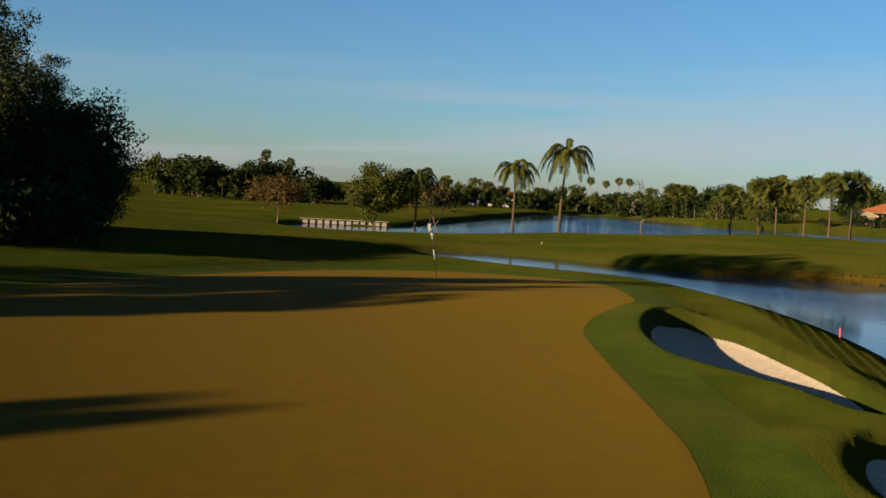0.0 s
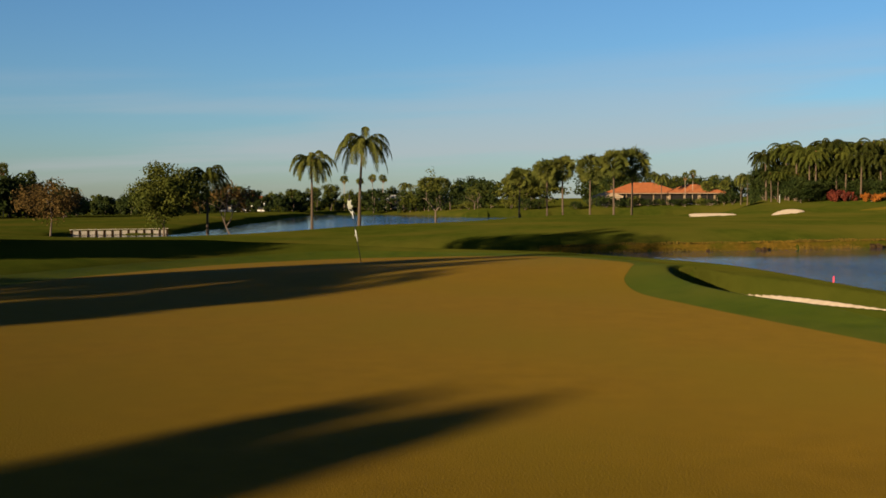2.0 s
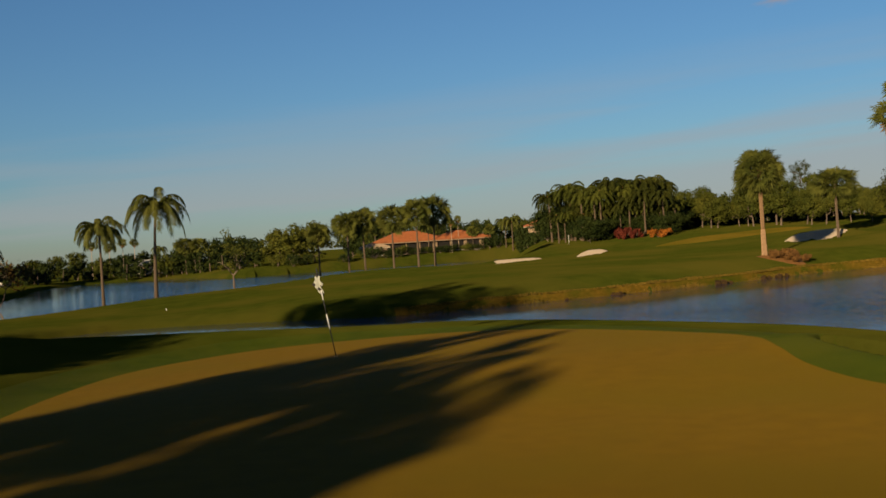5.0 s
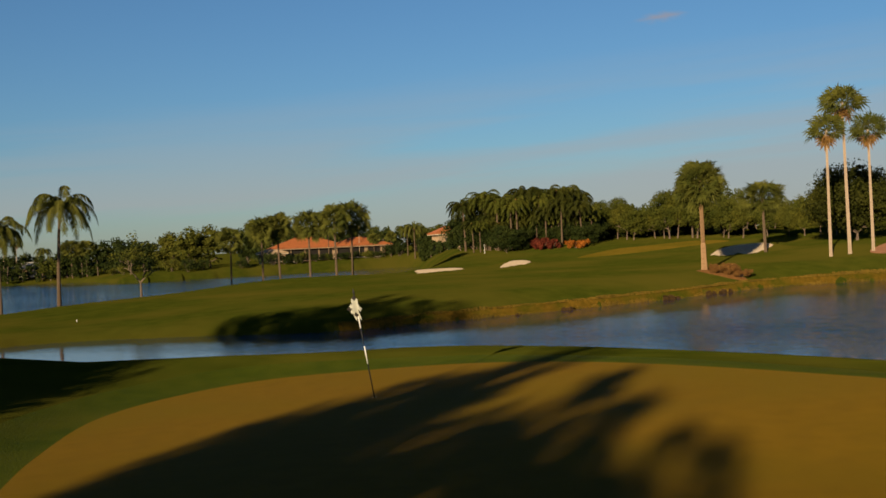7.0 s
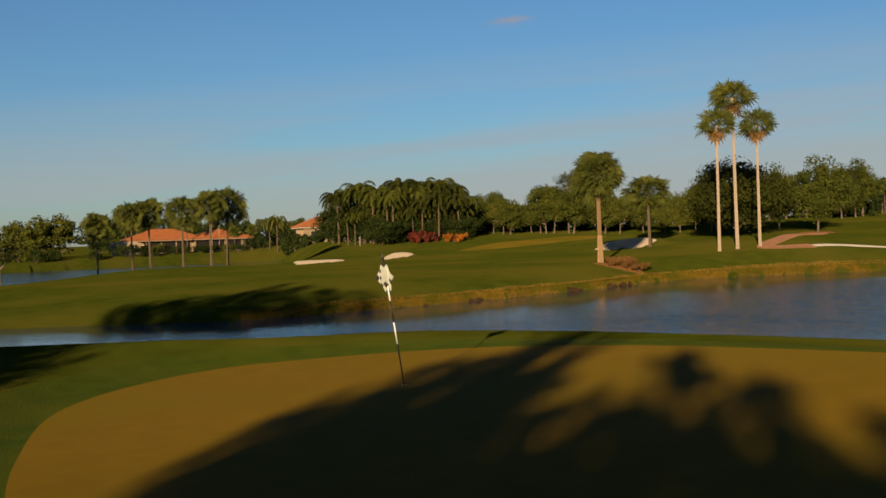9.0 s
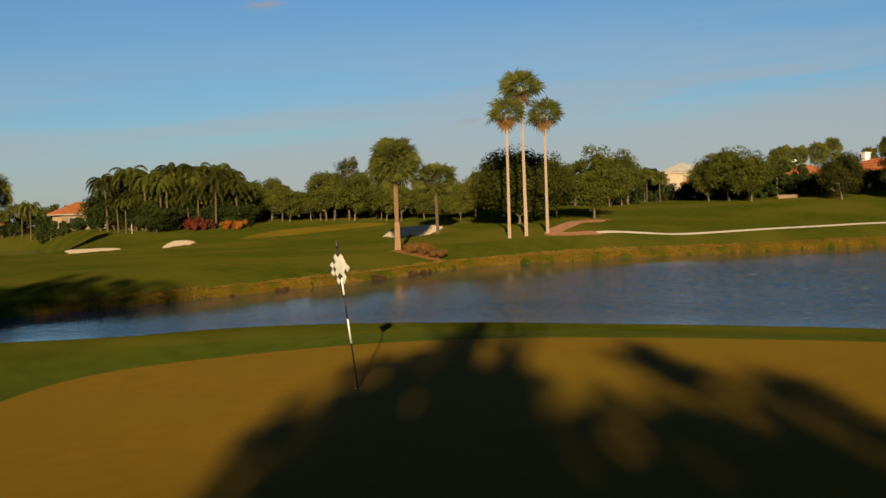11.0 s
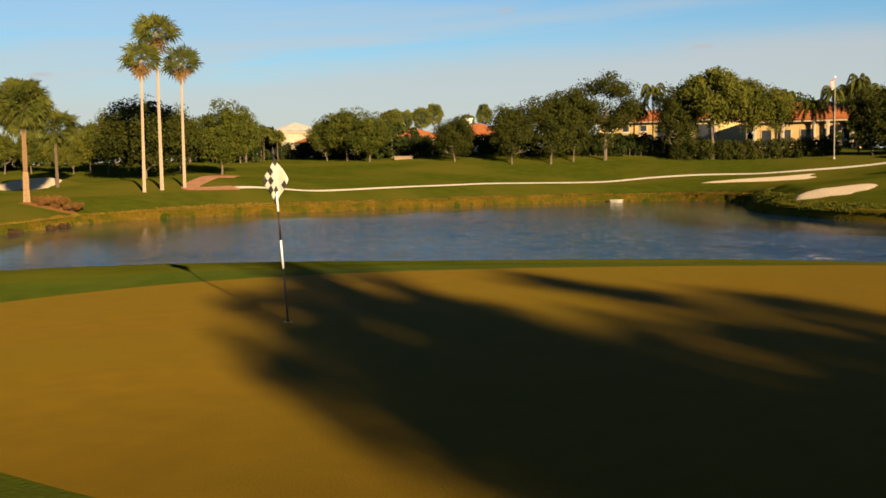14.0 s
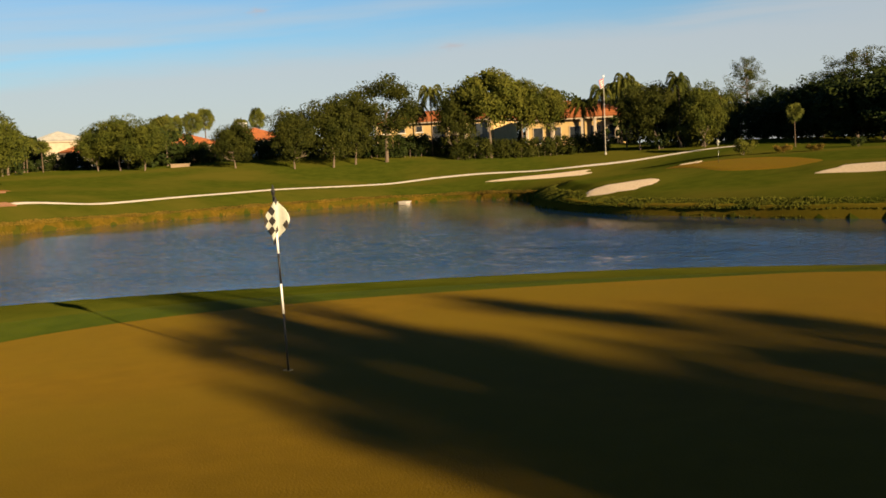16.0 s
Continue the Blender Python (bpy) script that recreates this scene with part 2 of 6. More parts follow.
M_SCREEN = material("dark_porch_screen", (0.010, 0.009, 0.008), (0.020, 0.018, 0.016), scale=6, rough=0.9, bump=0.1, spec=0.05)
M_BLACK = material("black_paint", (0.006, 0.006, 0.006), (0.014, 0.014, 0.014), scale=8, rough=0.5, bump=0)
M_REDPAINT = material("red_paint", (0.62, 0.03, 0.05), (0.70, 0.05, 0.07), scale=8, rough=0.5, bump=0)
M_CLOTH_W = material("white_flag_cloth", (0.27, 0.275, 0.23), (0.33, 0.335, 0.28), scale=12, rough=0.9, bump=0.1)
M_CLOTH_K = material("black_flag_cloth", (0.014, 0.012, 0.010), (0.026, 0.022, 0.019), scale=12, rough=0.9, bump=0.1)
M_POLE = material("weathered_pole_paint", (0.22, 0.20, 0.17), (0.29, 0.265, 0.225), scale=4, rough=0.6, bump=0.05)
M_METAL = material("pale_metal", (0.55, 0.55, 0.55), (0.62, 0.62, 0.62), scale=8, rough=0.35, bump=0)
M_BOARD = material("bleached_bulkhead_boards", (0.34, 0.29, 0.22), (0.44, 0.38, 0.30), scale=4, rough=0.9, bump=0.3, bump_scale=10)
M_WOOD = material("bleached_timber", (0.20, 0.155, 0.11), (0.28, 0.22, 0.16), scale=4, rough=0.9, bump=0.4, bump_scale=10)


def water_material():
    """Dark blue pond water, its ripples in two sizes, stronger where gusts touch it."""
    m = bpy.data.materials.new("pond_water")
    m.use_nodes = True
    n, l = m.node_tree.nodes, m.node_tree.links
    b = n["Principled BSDF"]
    b.inputs["Base Color"].default_value = (0.003, 0.030, 0.082, 1)
    b.inputs["Roughness"].default_value = 0.04
    b.inputs["IOR"].default_value = 1.30
    geo = n.new("ShaderNodeNewGeometry")
    ripple = n.new("ShaderNodeTexNoise")
    ripple.inputs["Scale"].default_value, ripple.inputs["Detail"].default_value = 2.4, 4
    broad = n.new("ShaderNodeTexNoise")
    broad.inputs["Scale"].default_value, broad.inputs["Detail"].default_value = 0.045, 2
    l.new(geo.outputs["Position"], ripple.inputs["Vector"])
    l.new(geo.outputs["Position"], broad.inputs["Vector"])
    mr = n.new("ShaderNodeMapRange")
    mr.inputs[1].default_value, mr.inputs[2].default_value = 0.38, 0.62
    mr.inputs[3].default_value, mr.inputs[4].default_value = 0.6, 1.0
    l.new(broad.outputs["Fac"], mr.inputs[0])
    bp = n.new("ShaderNodeBump")
    bp.inputs["Distance"].default_value = 0.23
    lee = n.new("ShaderNodeAttribute")                    # calmer in the lee of the banks
    lee.attribute_name = "open_water"
    wind = n.new("ShaderNodeMath")
    wind.operation = "MULTIPLY"
    l.new(mr.outputs[0], wind.inputs[0])
    l.new(lee.outputs["Fac"], wind.inputs[1])
    l.new(wind.outputs[0], bp.inputs["Strength"])
    l.new(ripple.outputs["Fac"], bp.inputs["Height"])
    l.new(bp.outputs[0], b.inputs["Normal"])
    return m


M_WATER = water_material()


# ---------------------------------------------------------------- mesh helpers
def mesh_of(name, verts, faces, mats, smooth=False, index=None):
    me = bpy.data.meshes.new(name)
    me.from_pydata([tuple(v) for v in verts], [], [tuple(f) for f in faces])
    for m in (mats if isinstance(mats, (list, tuple)) else [mats]):
        me.materials.append(m)
    if index is not None:
        me.polygons.foreach_set("material_index", np.asarray(index, dtype=np.int32))
    if smooth:
        me.polygons.foreach_set("use_smooth", np.ones(len(me.polygons), dtype=bool))
    me.update()
    return me


def piece(name, verts, faces, mats, parent=None, label="", smooth=False, index=None):
    ob = new(name, mesh_of(name, verts, faces, mats, smooth, index))
    if parent is not None:
        ob.parent = parent
    if label:
        ob["label"] = label
    return ob


def thing(name, x, y, z, label, category, group="", turn=0.0):
    ob = new(name)
    ob.empty_display_size = 0.3
    ob.matrix_basis = pose(x, y, z, 0, 0, turn)
    return tagged(ob, label, category, group)


def join(*parts):
    """Puts (verts, faces) pairs together."""
    vs, fs, o = [], [], 0
    for v, f in parts:
        vs += [tuple(p) for p in v]
        fs += [tuple(i + o for i in q) for q in f]
        o += len(v)
    return vs, fs


def tube(points, radii, sides=8):
    """A tapered tube along points, closed at both ends."""
    pts = [Vector(p) for p in points]
    vs, fs = [], []
    for i, p in enumerate(pts):
        d = (pts[min(i + 1, len(pts) - 1)] - pts[max(i - 1, 0)]).normalized()
        a = d.orthogonal().normalized() if abs(d.z) < 0.95 else Vector((1, 0, 0))
        a = (a - d * a.dot(d)).normalized()
        b = d.cross(a)
        for k in range(sides):
            t = 2 * math.pi * k / sides
            vs.append(p + (a * math.cos(t) + b * math.sin(t)) * radii[i])
    for i in range(len(pts) - 1):
        for k in range(sides):
            k2 = (k + 1) % sides
            fs.append((i * sides + k, i * sides + k2, (i + 1) * sides + k2, (i + 1) * sides + k))
    fs.append(tuple(range(sides - 1, -1, -1)))
    fs.append(tuple(range((len(pts) - 1) * sides, len(pts) * sides)))
    return vs, fs


def box(cx, cy, cz, sx, sy, sz, bevel=0.0):
    """A box with cut edges; cz is its underside."""
    bm = bmesh.new()
    bmesh.ops.create_cube(bm, size=1, matrix=Matrix.Translation((cx, cy, cz + sz / 2)) @ Matrix.Diagonal((sx, sy, sz, 1)))
    if bevel:
        bmesh.ops.bevel(bm, geom=bm.edges[:], offset=bevel, segments=1, affect="EDGES")
    bm.verts.index_update()
    vs, fs = [v.co.copy() for v in bm.verts], [tuple(v.index for v in f.verts) for f in bm.faces]
    bm.free()
    return vs, fs


def leaves(rng, centres, radii, per, size, flat=1.0):
    """Small four-cornered leaf sprays scattered through balls; returns verts, faces."""
    c = np.repeat(np.asarray(centres, float), per, axis=0)
    r = np.repeat(np.asarray(radii, float), per)
    n = len(c)
    d = rng.normal(size=(n, 3))
    d /= np.linalg.norm(d, axis=1, keepdims=True)
    p = c + d * (r * rng.uniform(0.2, 1.0, n) ** 0.5)[:, None] * np.array([1, 1, flat])
    out = d + rng.normal(size=(n, 3)) * 0.42
    a = np.cross(out, rng.normal(size=(n, 3)))
    a /= np.linalg.norm(a, axis=1, keepdims=True)
    b = np.cross(out, a)
    b /= np.linalg.norm(b, axis=1, keepdims=True)
    s = size * rng.uniform(0.6, 1.3, n)[:, None]
    v = np.stack([p - a * s * 0.5, p + b * s * 0.28, p + a * s * 0.6, p - b * s * 0.28], axis=1).reshape(-1, 3)
    return v, np.arange(4 * n).reshape(-1, 4)


def smoothstep(a, b, x):
    t = np.clip((x - a) / (b - a), 0, 1)
    return t * t * (3 - 2 * t)


def round_outline(points, steps=6):
    """A smooth closed line through the given corners."""
    p = np.asarray(points, float)
    n, out = len(p), []
    for i in range(n):
        a, b, c, d = p[i - 1], p[i], p[(i + 1) % n], p[(i + 2) % n]
        for k in range(steps):
            t = k / steps
            out.append(0.5 * (2 * b + (c - a) * t + (2 * a - 5 * b + 4 * c - d) * t * t + (3 * b - a - 3 * c + d) * t ** 3))
    return np.array(out)


def inside_distance(poly, x, y):
    """Distance to a closed line, positive inside it."""
    x, y = np.asarray(x, float), np.asarray(y, float)
    best, odd = np.full(x.shape, 1e9), np.zeros(x.shape, bool)
    q = np.roll(poly, -1, axis=0)
    for (ax, ay), (bx, by) in zip(poly, q):
        ex, ey = bx - ax, by - ay
        t = np.clip(((x - ax) * ex + (y - ay) * ey) / (ex * ex + ey * ey + 1e-12), 0, 1)
        best = np.minimum(best, (x - ax - t * ex) ** 2 + (y - ay - t * ey) ** 2)
        cross = (ay > y) != (by > y)
        odd ^= cross & (x < (bx - ax) * (y - ay) / (by - ay + 1e-12) + ax)
    return np.sqrt(best) * np.where(odd, 1, -1)


# ---------------------------------------------------------------- lie of the land
def grown(outline, d):
    t = np.roll(outline, -1, 0) - np.roll(outline, 1, 0)
    t /= np.linalg.norm(t, axis=1, keepdims=True)
    area = 0.5 * np.sum(outline[:, 0] * np.roll(outline[:, 1], -1) - outline[:, 1] * np.roll(outline[:, 0], -1))
    nrm = np.stack([t[:, 1], -t[:, 0]], 1) * (1 if area > 0 else -1)
    return outline + nrm * d


WATER = -1.5
GREEN = round_outline([(-0.7, 6.6), (2.5, 5.9), (4.4, 4.4), (5.7, 2.0), (6.5, -0.8), (7.1, -4.0), (7.4, -6.3), (7.0, -8.2), (6.6, -9.9), (6.6, -12.0), (7.1, -14.6), (8.2, -19.2),
                       (8.9, -22.1), (9.4, -24.4), (9.7, -28), (9.2, -33), (6, -37), (1, -39.5), (-4, -38), (-7.5, -32), (-8.8, -26), (-8.6, -19), (-7.7, -12), (-6.8, -6.5), (-6.2, -2.5), (-5.1, 2), (-3.2, 5)])
POND = round_outline([(-12, 39), (-6, 44), (2, 41.5), (8, 38.4), (14.4, 39.8), (23, 42.3), (31, 45.3), (37, 48), (46, 52.5), (53, 53), (60, 51), (71, 49), (86, 43.8), (99, 37.5), (104, 31.5), (102, 25),
                      (97.5, 20.4), (88, 18.4), (78.3, 14.8), (66, 7.6), (57, -2), (52.5, -9), (48, -22), (44, -45), (21, -45), (18, -26), (16.4, -15), (15.4, -8), (14.5, -1.5), (13.2, 4.2), (11.2, 8.8), (8.0, 13.6), (4, 18.2), (-1, 23), (-6, 29.5)])
LAKE = round_outline([(-30, 63), (-25, 60), (-18, 64), (-10, 71), (-5, 76), (4, 85.5), (13, 92.6), (25, 94.6), (34, 106), (43, 126), (51, 150), (61, 182), (67, 200), (61, 208), (48, 204.5), (32, 200), (20, 196), (9, 194), (5, 206), (0, 230), (-17, 230), (-27, 212), (-26, 160), (-25, 125), (-24.5, 98), (-25.2, 80.5), (-33, 75.2)])
BUNKER = round_outline([(8.3, -7.9), (9.2, -7.6), (9.9, -8.7), (10.5, -10.6), (11.1, -12.8), (11.9, -15.8), (12.5, -18.9), (12.2, -19.7), (11.2, -18.0), (10.0, -16.7), (9.0, -15.2), (8.4, -12.8), (8.1, -10.0)])
BUNKER_B = round_outline([(11.9, -22.3), (12.8, -22.0), (13.9, -22.8), (14.5, -24.2), (14.5, -26.7), (13.3, -27.8), (12.1, -26.7), (11.5, -24.6)])
# far bunkers: place, heading, half width, half depth, rise of the sand face, label
FACES = (
    (31.7, 88.0, 19, 2.2, 1.2, 0.30, "long pale sand bunker on the far fairway"),
    (39.6, 86.2, 23, 1.3, 1.6, 0.45, "pale sand bunker cut in a grass slope"),
    (59.6, 75.6, 38, 2.7, 1.8, 0.8, "pale sand bunker half in the shade of a palm"),
    (111.0, 22.4, 76, 5.6, 0.8, 0.2, "long pale sand bunker beside the far green"),
    (75.2, 8.3, 79, 2.7, 1.2, 0.28, "pale sand bunker under the far green"),
    (72.1, -9.6, 92, 3.2, 1.1, 0.28, "pale sand bunker on the rise of the far green"),
    (92.7, 4.7, 85, 0.9, 0.5, 0.15, "small pale sand bunker behind the far green"),
)
SPOTS = np.array([(-20, -40, 0.6), (-16, -6, 0.45), (-24, 8, 0.3), (-14, 14, -0.05), (-3, 13.5, -0.45), (-8, 14, -0.35), (-17, 8.5, 0.5), (-13.5, 8.5, 0.44), (-10, 8.6, 0.44), (-6.8, 8.8, 0.46), (-4, 9.4, 0.32), (-1.6, 10.2, 0.18), (0.8, 10.4, 0.04), (-8.6, 0, 0.16), (-7.6, 4.6, 0.12), (-11.5, 4.4, 0.22), (-9.6, -6, 0.2), (-13, -0.5, 0.3), (-4.6, 7.0, 0.1), (111.5, 16.5, 0.8), (105, 12, 0.7), (-14, 28, -0.5), (-40, 30, -0.3), (-5, 69.7, -0.4), (-20.7, 60, -1.0), (-31, 60, -1.0), (2, 81, -0.3), (13, 90, 0.3), (23, 92, 0.4),
                  (-4, 54, -0.85), (10, 55, -0.1), (28, 65, 0.1), (33, 91, 0.1), (40, 87, 0.4), (42.5, 55.5, 0.0), (58.0, 58.6, 0.5), (62, 56.4, 0.75), (67, 59.8, 1.5), (61, 78, 0.7), (62, 117, 2.6), (48, 118, 1.8)])
SPOTS_EAST = np.array([(78, 69, 1.6), (72, 54, 0.3), (82, 52, 0.4), (94, 47, 0.5), (112, 41, 0.6), (118, 25, 1.3), (114, 14, 1.7), (111, 8, 2.0), (108, 2, 2.7), (124, 17.5, 3.2), (105, 20.4, 0.5), (118, 56, 3.3), (114, 76, 3.3), (126, 33, 3.1), (126, 18, 3.2), (156, 47, 4.8), (150, 80, 4.9),
                       (84, 2, 1.45), (75, 7.6, 0.0), (72, -9, 0.8), (117, -5, 3.3), (108, -6, 2.7), (120, -60, 3.0), (50, -60, 0.0), (-60, 255, -1.0), (110, 130, 3.4), (145, 150, 4.2), (105, 190, 3.0), (150, 112, 4.8), (150, 0, 4.0), (150, -50, 3.6), (-60, 190, -1.0), (20, 262, 0.2), (85, 145, 2.7), (69, 186, 2.0), (50, 222, 0.7), (-10, 250, -0.4), (-48, 255, -1.0)])
SPOTS_NEAR = np.array([(-60, 130, -0.8), (12.6, -12, -0.02), (10.6, -3, 0.10), (13.2, -19.0, -0.05), (9.6, 3.5, -0.02), (4.5, 10.5, -0.06), (12, -29, 0.05), (14, -24, -0.08), (10.2, -21.2, 0.04), (10.8, -26, 0.05), (9.0, -17, 0.08), (8.2, -12, 0.08)])
SPOTS = np.vstack([SPOTS, SPOTS_EAST, SPOTS_NEAR])


def plate_weights(p, soft=3.0):
    """Weights of a smooth sheet through the spot heights."""
    n = len(p)
    d2 = (p[:, None, 0] - p[None, :, 0]) ** 2 + (p[:, None, 1] - p[None, :, 1]) ** 2
    k = 0.5 * d2 * np.log(d2 + 1e-9) + np.eye(n) * soft
    q = np.column_stack([np.ones(n), p[:, 0], p[:, 1]])
    a = np.block([[k, q], [q.T, np.zeros((3, 3))]])
    return np.linalg.solve(a, np.concatenate([p[:, 2], np.zeros(3)]))


PLATE = plate_weights(SPOTS)


def height(x, y):
    """Height of the ground over any place."""
    x, y = np.asarray(x, float), np.asarray(y, float)
    sx, sy = np.clip(x, -70, 150), np.clip(y, -60, 262)
    h = PLATE[-3] + PLATE[-2] * sx + PLATE[-1] * sy
    for (px, py, pz), w in zip(SPOTS, PLATE):
        d2 = (sx - px) ** 2 + (sy - py) ** 2
        h = h + w * 0.5 * d2 * np.log(d2 + 1e-9)
    h = np.clip(h, -1.1, 6.0)
    near = (np.abs(x) < 40) & (np.abs(y) < 60)
    g = np.full(x.shape, -30.0)
    g[near] = inside_distance(GREEN, x[near], y[near])
    plane = 0.55 * np.tanh((0.029 * x - 0.030 * y) / 0.55) * (1 - 0.95 * smoothstep(5.5, 12.5, -y))
    h = h + (plane - h) * smoothstep(-2.8, 0.2, g)
    for poly, bank, power in ((POND, 3.8, 0.5), (LAKE, 5.0, 0.6)):
        box_ok = (x > poly[:, 0].min() - 10) & (x < poly[:, 0].max() + 10) & (y > poly[:, 1].min() - 10) & (y < poly[:, 1].max() + 10)
        if not box_ok.any():
            continue
        d = inside_distance(poly, x[box_ok], y[box_ok])
        hb = np.maximum(h[box_ok], WATER + 0.5)
        rim = WATER + 0.22 + (hb - WATER - 0.22) * np.clip(-d / bank, 0, 1) ** power
        rim = np.where(-d < bank, rim, h[box_ok])
        rim = np.where(d > -0.35, WATER - 0.15 + 0.37 * np.clip(-d, 0, 0.35) / 0.35, rim)
        h[box_ok] = np.where(d > 0, WATER - 0.15 - np.minimum(d, 5) * 0.25, rim)
    for cx, cy, heading, half, deep, rise, _ in FACES:
        c, s = math.cos(radians(heading)), math.sin(radians(heading))
        along, across = (x - cx) * s + (y - cy) * c, (x - cx) * c - (y - cy) * s
        step = smoothstep(-deep, deep * 0.9, along) - smoothstep(deep + 1.0, deep + 9.0, along)
        h = h + rise * step * np.exp(-(across / (half * 1.5)) ** 4) - 0.12 * np.exp(-((along + deep) / 1.2) ** 2 - (across / half) ** 2)
    for poly, floor in ((BUNKER, -0.37), (BUNKER_B, -0.34)):
        close = (np.abs(x - poly[:, 0].mean()) < 12) & (np.abs(y - poly[:, 1].mean()) < 14)
        if close.any():
            d = inside_distance(poly, x[close], y[close])
            xc = x[close]
            yc = y[close]
            order = np.argsort(poly[:, 1])
            ys_, xs_ = poly[order, 1], poly[order, 0]
            trend = np.polyval(np.polyfit(ys_, xs_, 2), yc)
            u = xc - trend - 0.35
            bowl = floor - 0.07 + np.where(u < 0, 0.19, 0.19) * np.sqrt(u * u + 0.02) + 0.012 * np.sin(xc * 3 + yc * 1.7)
            h[close] += 0.11 * smoothstep(-1.8, -0.35, d) * smoothstep(0.5, -0.6, u) + 0.05 * smoothstep(-1.6, -0.3, d) * smoothstep(-0.2, 0.8, u)
            t = smoothstep(-0.3, 0.12, d)
            h[close] = h[close] * (1 - t) + bowl * t
    return h


FRINGE = grown(GREEN, 1.5)


def bed(x, y):
    """The ground as it lies under the laid surfaces."""
    h = height(x, y)
    near = (np.abs(x) < 40) & (np.abs(y) < 60)
    for poly in (FRINGE, BUNKER, BUNKER_B):
        d = inside_distance(poly, x[near], y[near])
        h[near] -= 0.07 * smoothstep(0.05, 0.6, d)
    far = ((y > 34) | (x > 44)) & (x > -60) & (x < 130) & (y < 120) & (y > -60)
    d = inside_distance(POND, x[far], y[far])
    h[far] -= 0.13 * (1 - smoothstep(0.6, 1.2, -d))
    return h


def z_at(x, y):
    return float(height(np.array([x]), np.array([y]))[0])


# ---------------------------------------------------------------- ground
def lines(lo, hi, fine_lo, fine_hi, step, grow=1.09, most=400.0, hold=()):
    """Grid lines, close between fine_lo and fine_hi and wider apart beyond; hold: (from, to, widest step) stretches."""
    mid = list(np.arange(fine_lo, fine_hi, step))
    right, s = [fine_hi], step
    while right[-1] < hi:
        s = min([s * grow, most] + [m for a, b, m in hold if a <= right[-1] <= b])
        right.append(right[-1] + s)
    left, s = [fine_lo], step
    while left[-1] > lo:
        s = min([s * grow, most] + [m for a, b, m in hold if a <= left[-1] <= b])
        left.append(left[-1] - s)
    return np.array(left[:0:-1] + mid + right)


def build_ground():
    xs = lines(-2500, 2800, -14, 24, 0.4, 1.06, hold=((-40, 115, 0.9),))
    ys = lines(-2200, 3000, -34, 30, 0.4, 1.06, hold=((30, 60, 0.6), (60, 235, 2.0)))
    xs, ys = np.union1d(xs, np.concatenate([np.arange(7.6, 13.2, 0.10), np.arange(13.2, 19.0, 0.2)])), np.union1d(ys, np.arange(-20.6, -6.6, 0.13))
    X, Y = np.meshgrid(xs, ys)
    Z = bed(X.ravel(), Y.ravel()).reshape(X.shape)
    nx, ny = len(xs), len(ys)
    v = np.stack([X.ravel(), Y.ravel(), Z.ravel()], 1)
    i = (np.arange(ny - 1)[:, None] * nx + np.arange(nx - 1)[None]).ravel()
    ob = piece("ground", v, np.stack([i, i + 1, i + nx + 1, i + nx], 1), M_ROUGH, smooth=True)
    return tagged(ob, "rolling mown golf course grass lit by low sun", "ground", kind="structure")


build_ground()


def patch(name, outline, mat, lift, label, category, rings=14, kind="structure", edge=-0.012):
    """A surface inside an outline, laid over the ground."""
    c = outline.mean(axis=0)
    v, n = [c], len(outline)
    for k in range(1, rings + 1):
        v += list(c + (outline - c) * (k / rings))
    v = np.array(v)
    z = height(v[:, 0], v[:, 1]) + lift
    z[-n:] += edge - lift
    f = [(0, 1 + i, 1 + (i + 1) % n) for i in range(n)]
    for k in range(rings - 1):
        a, b = 1 + k * n, 1 + (k + 1) * n
        f += [(a + i, b + i, b + (i + 1) % n, a + (i + 1) % n) for i in range(n)]
    ob = piece(name, np.column_stack([v, z]), f, mat, smooth=True)
    return tagged(ob, label, category, kind=kind)


patch("fringe", FRINGE, M_FRINGE, 0.004, "darker closely mown grass collar round the putting green", "fringe", 60, edge=0.002)
patch("putting_green", GREEN, M_GREEN, 0.012, "smooth tan olive putting green striped by long shadows", "putting green", 60, edge=0.007)
patch("bunker", grown(BUNKER, 0.02), M_SAND, 0.02, "pale sand bunker below a steep grass lip", "bunker", 20)
patch("bunker", grown(BUNKER_B, -0.06), M_SAND, 0.02, "pale sand bunker in shade beside the green", "bunker", 20)
for cx, cy, heading, half, deep, rise, lab in FACES:
    c, s = math.cos(radians(heading)), math.sin(radians(heading))
    ring = []
    for k in range(28):
        a = 2 * math.pi * k / 28
        wob = 1 + 0.12 * math.sin(3 * a + cx) + 0.08 * math.sin(5 * a + cy)
        ca_, sa_ = math.cos(a), math.sin(a)
        q = deep * math.copysign(abs(sa_) ** 0.7, sa_) * wob * (1 + 0.25 * ca_)
        p = half * math.copysign(abs(ca_) ** 0.7, ca_) * wob + 0.45 * q
        ring.append((cx + p * c + q * s, cy - p * s + q * c))
    patch("bunker", np.array(ring), M_SAND, 0.07, lab, "bunker", 10, edge=0.0)
patch("putting_green", round_outline([(88.7, 6.6), (82.5, 3.2), (78.2, 0.4), (76.7, -4.2), (80.2, -6.6), (85, -4.0), (89, 0.4), (91.6, 5.0)], 5), M_GREEN, 0.08, "distant tan putting green with its own flag", "putting green", 8)
patch("tee_ground", round_outline([(49.1, 91.4), (56.1, 98.0), (61.6, 98.5), (69.8, 98.7), (70.8, 94.3), (63.3, 92.9), (56.5, 91.6)], 5), M_DRY, 0.10, "pale dry strip of far fairway grass", "fairway", 6)


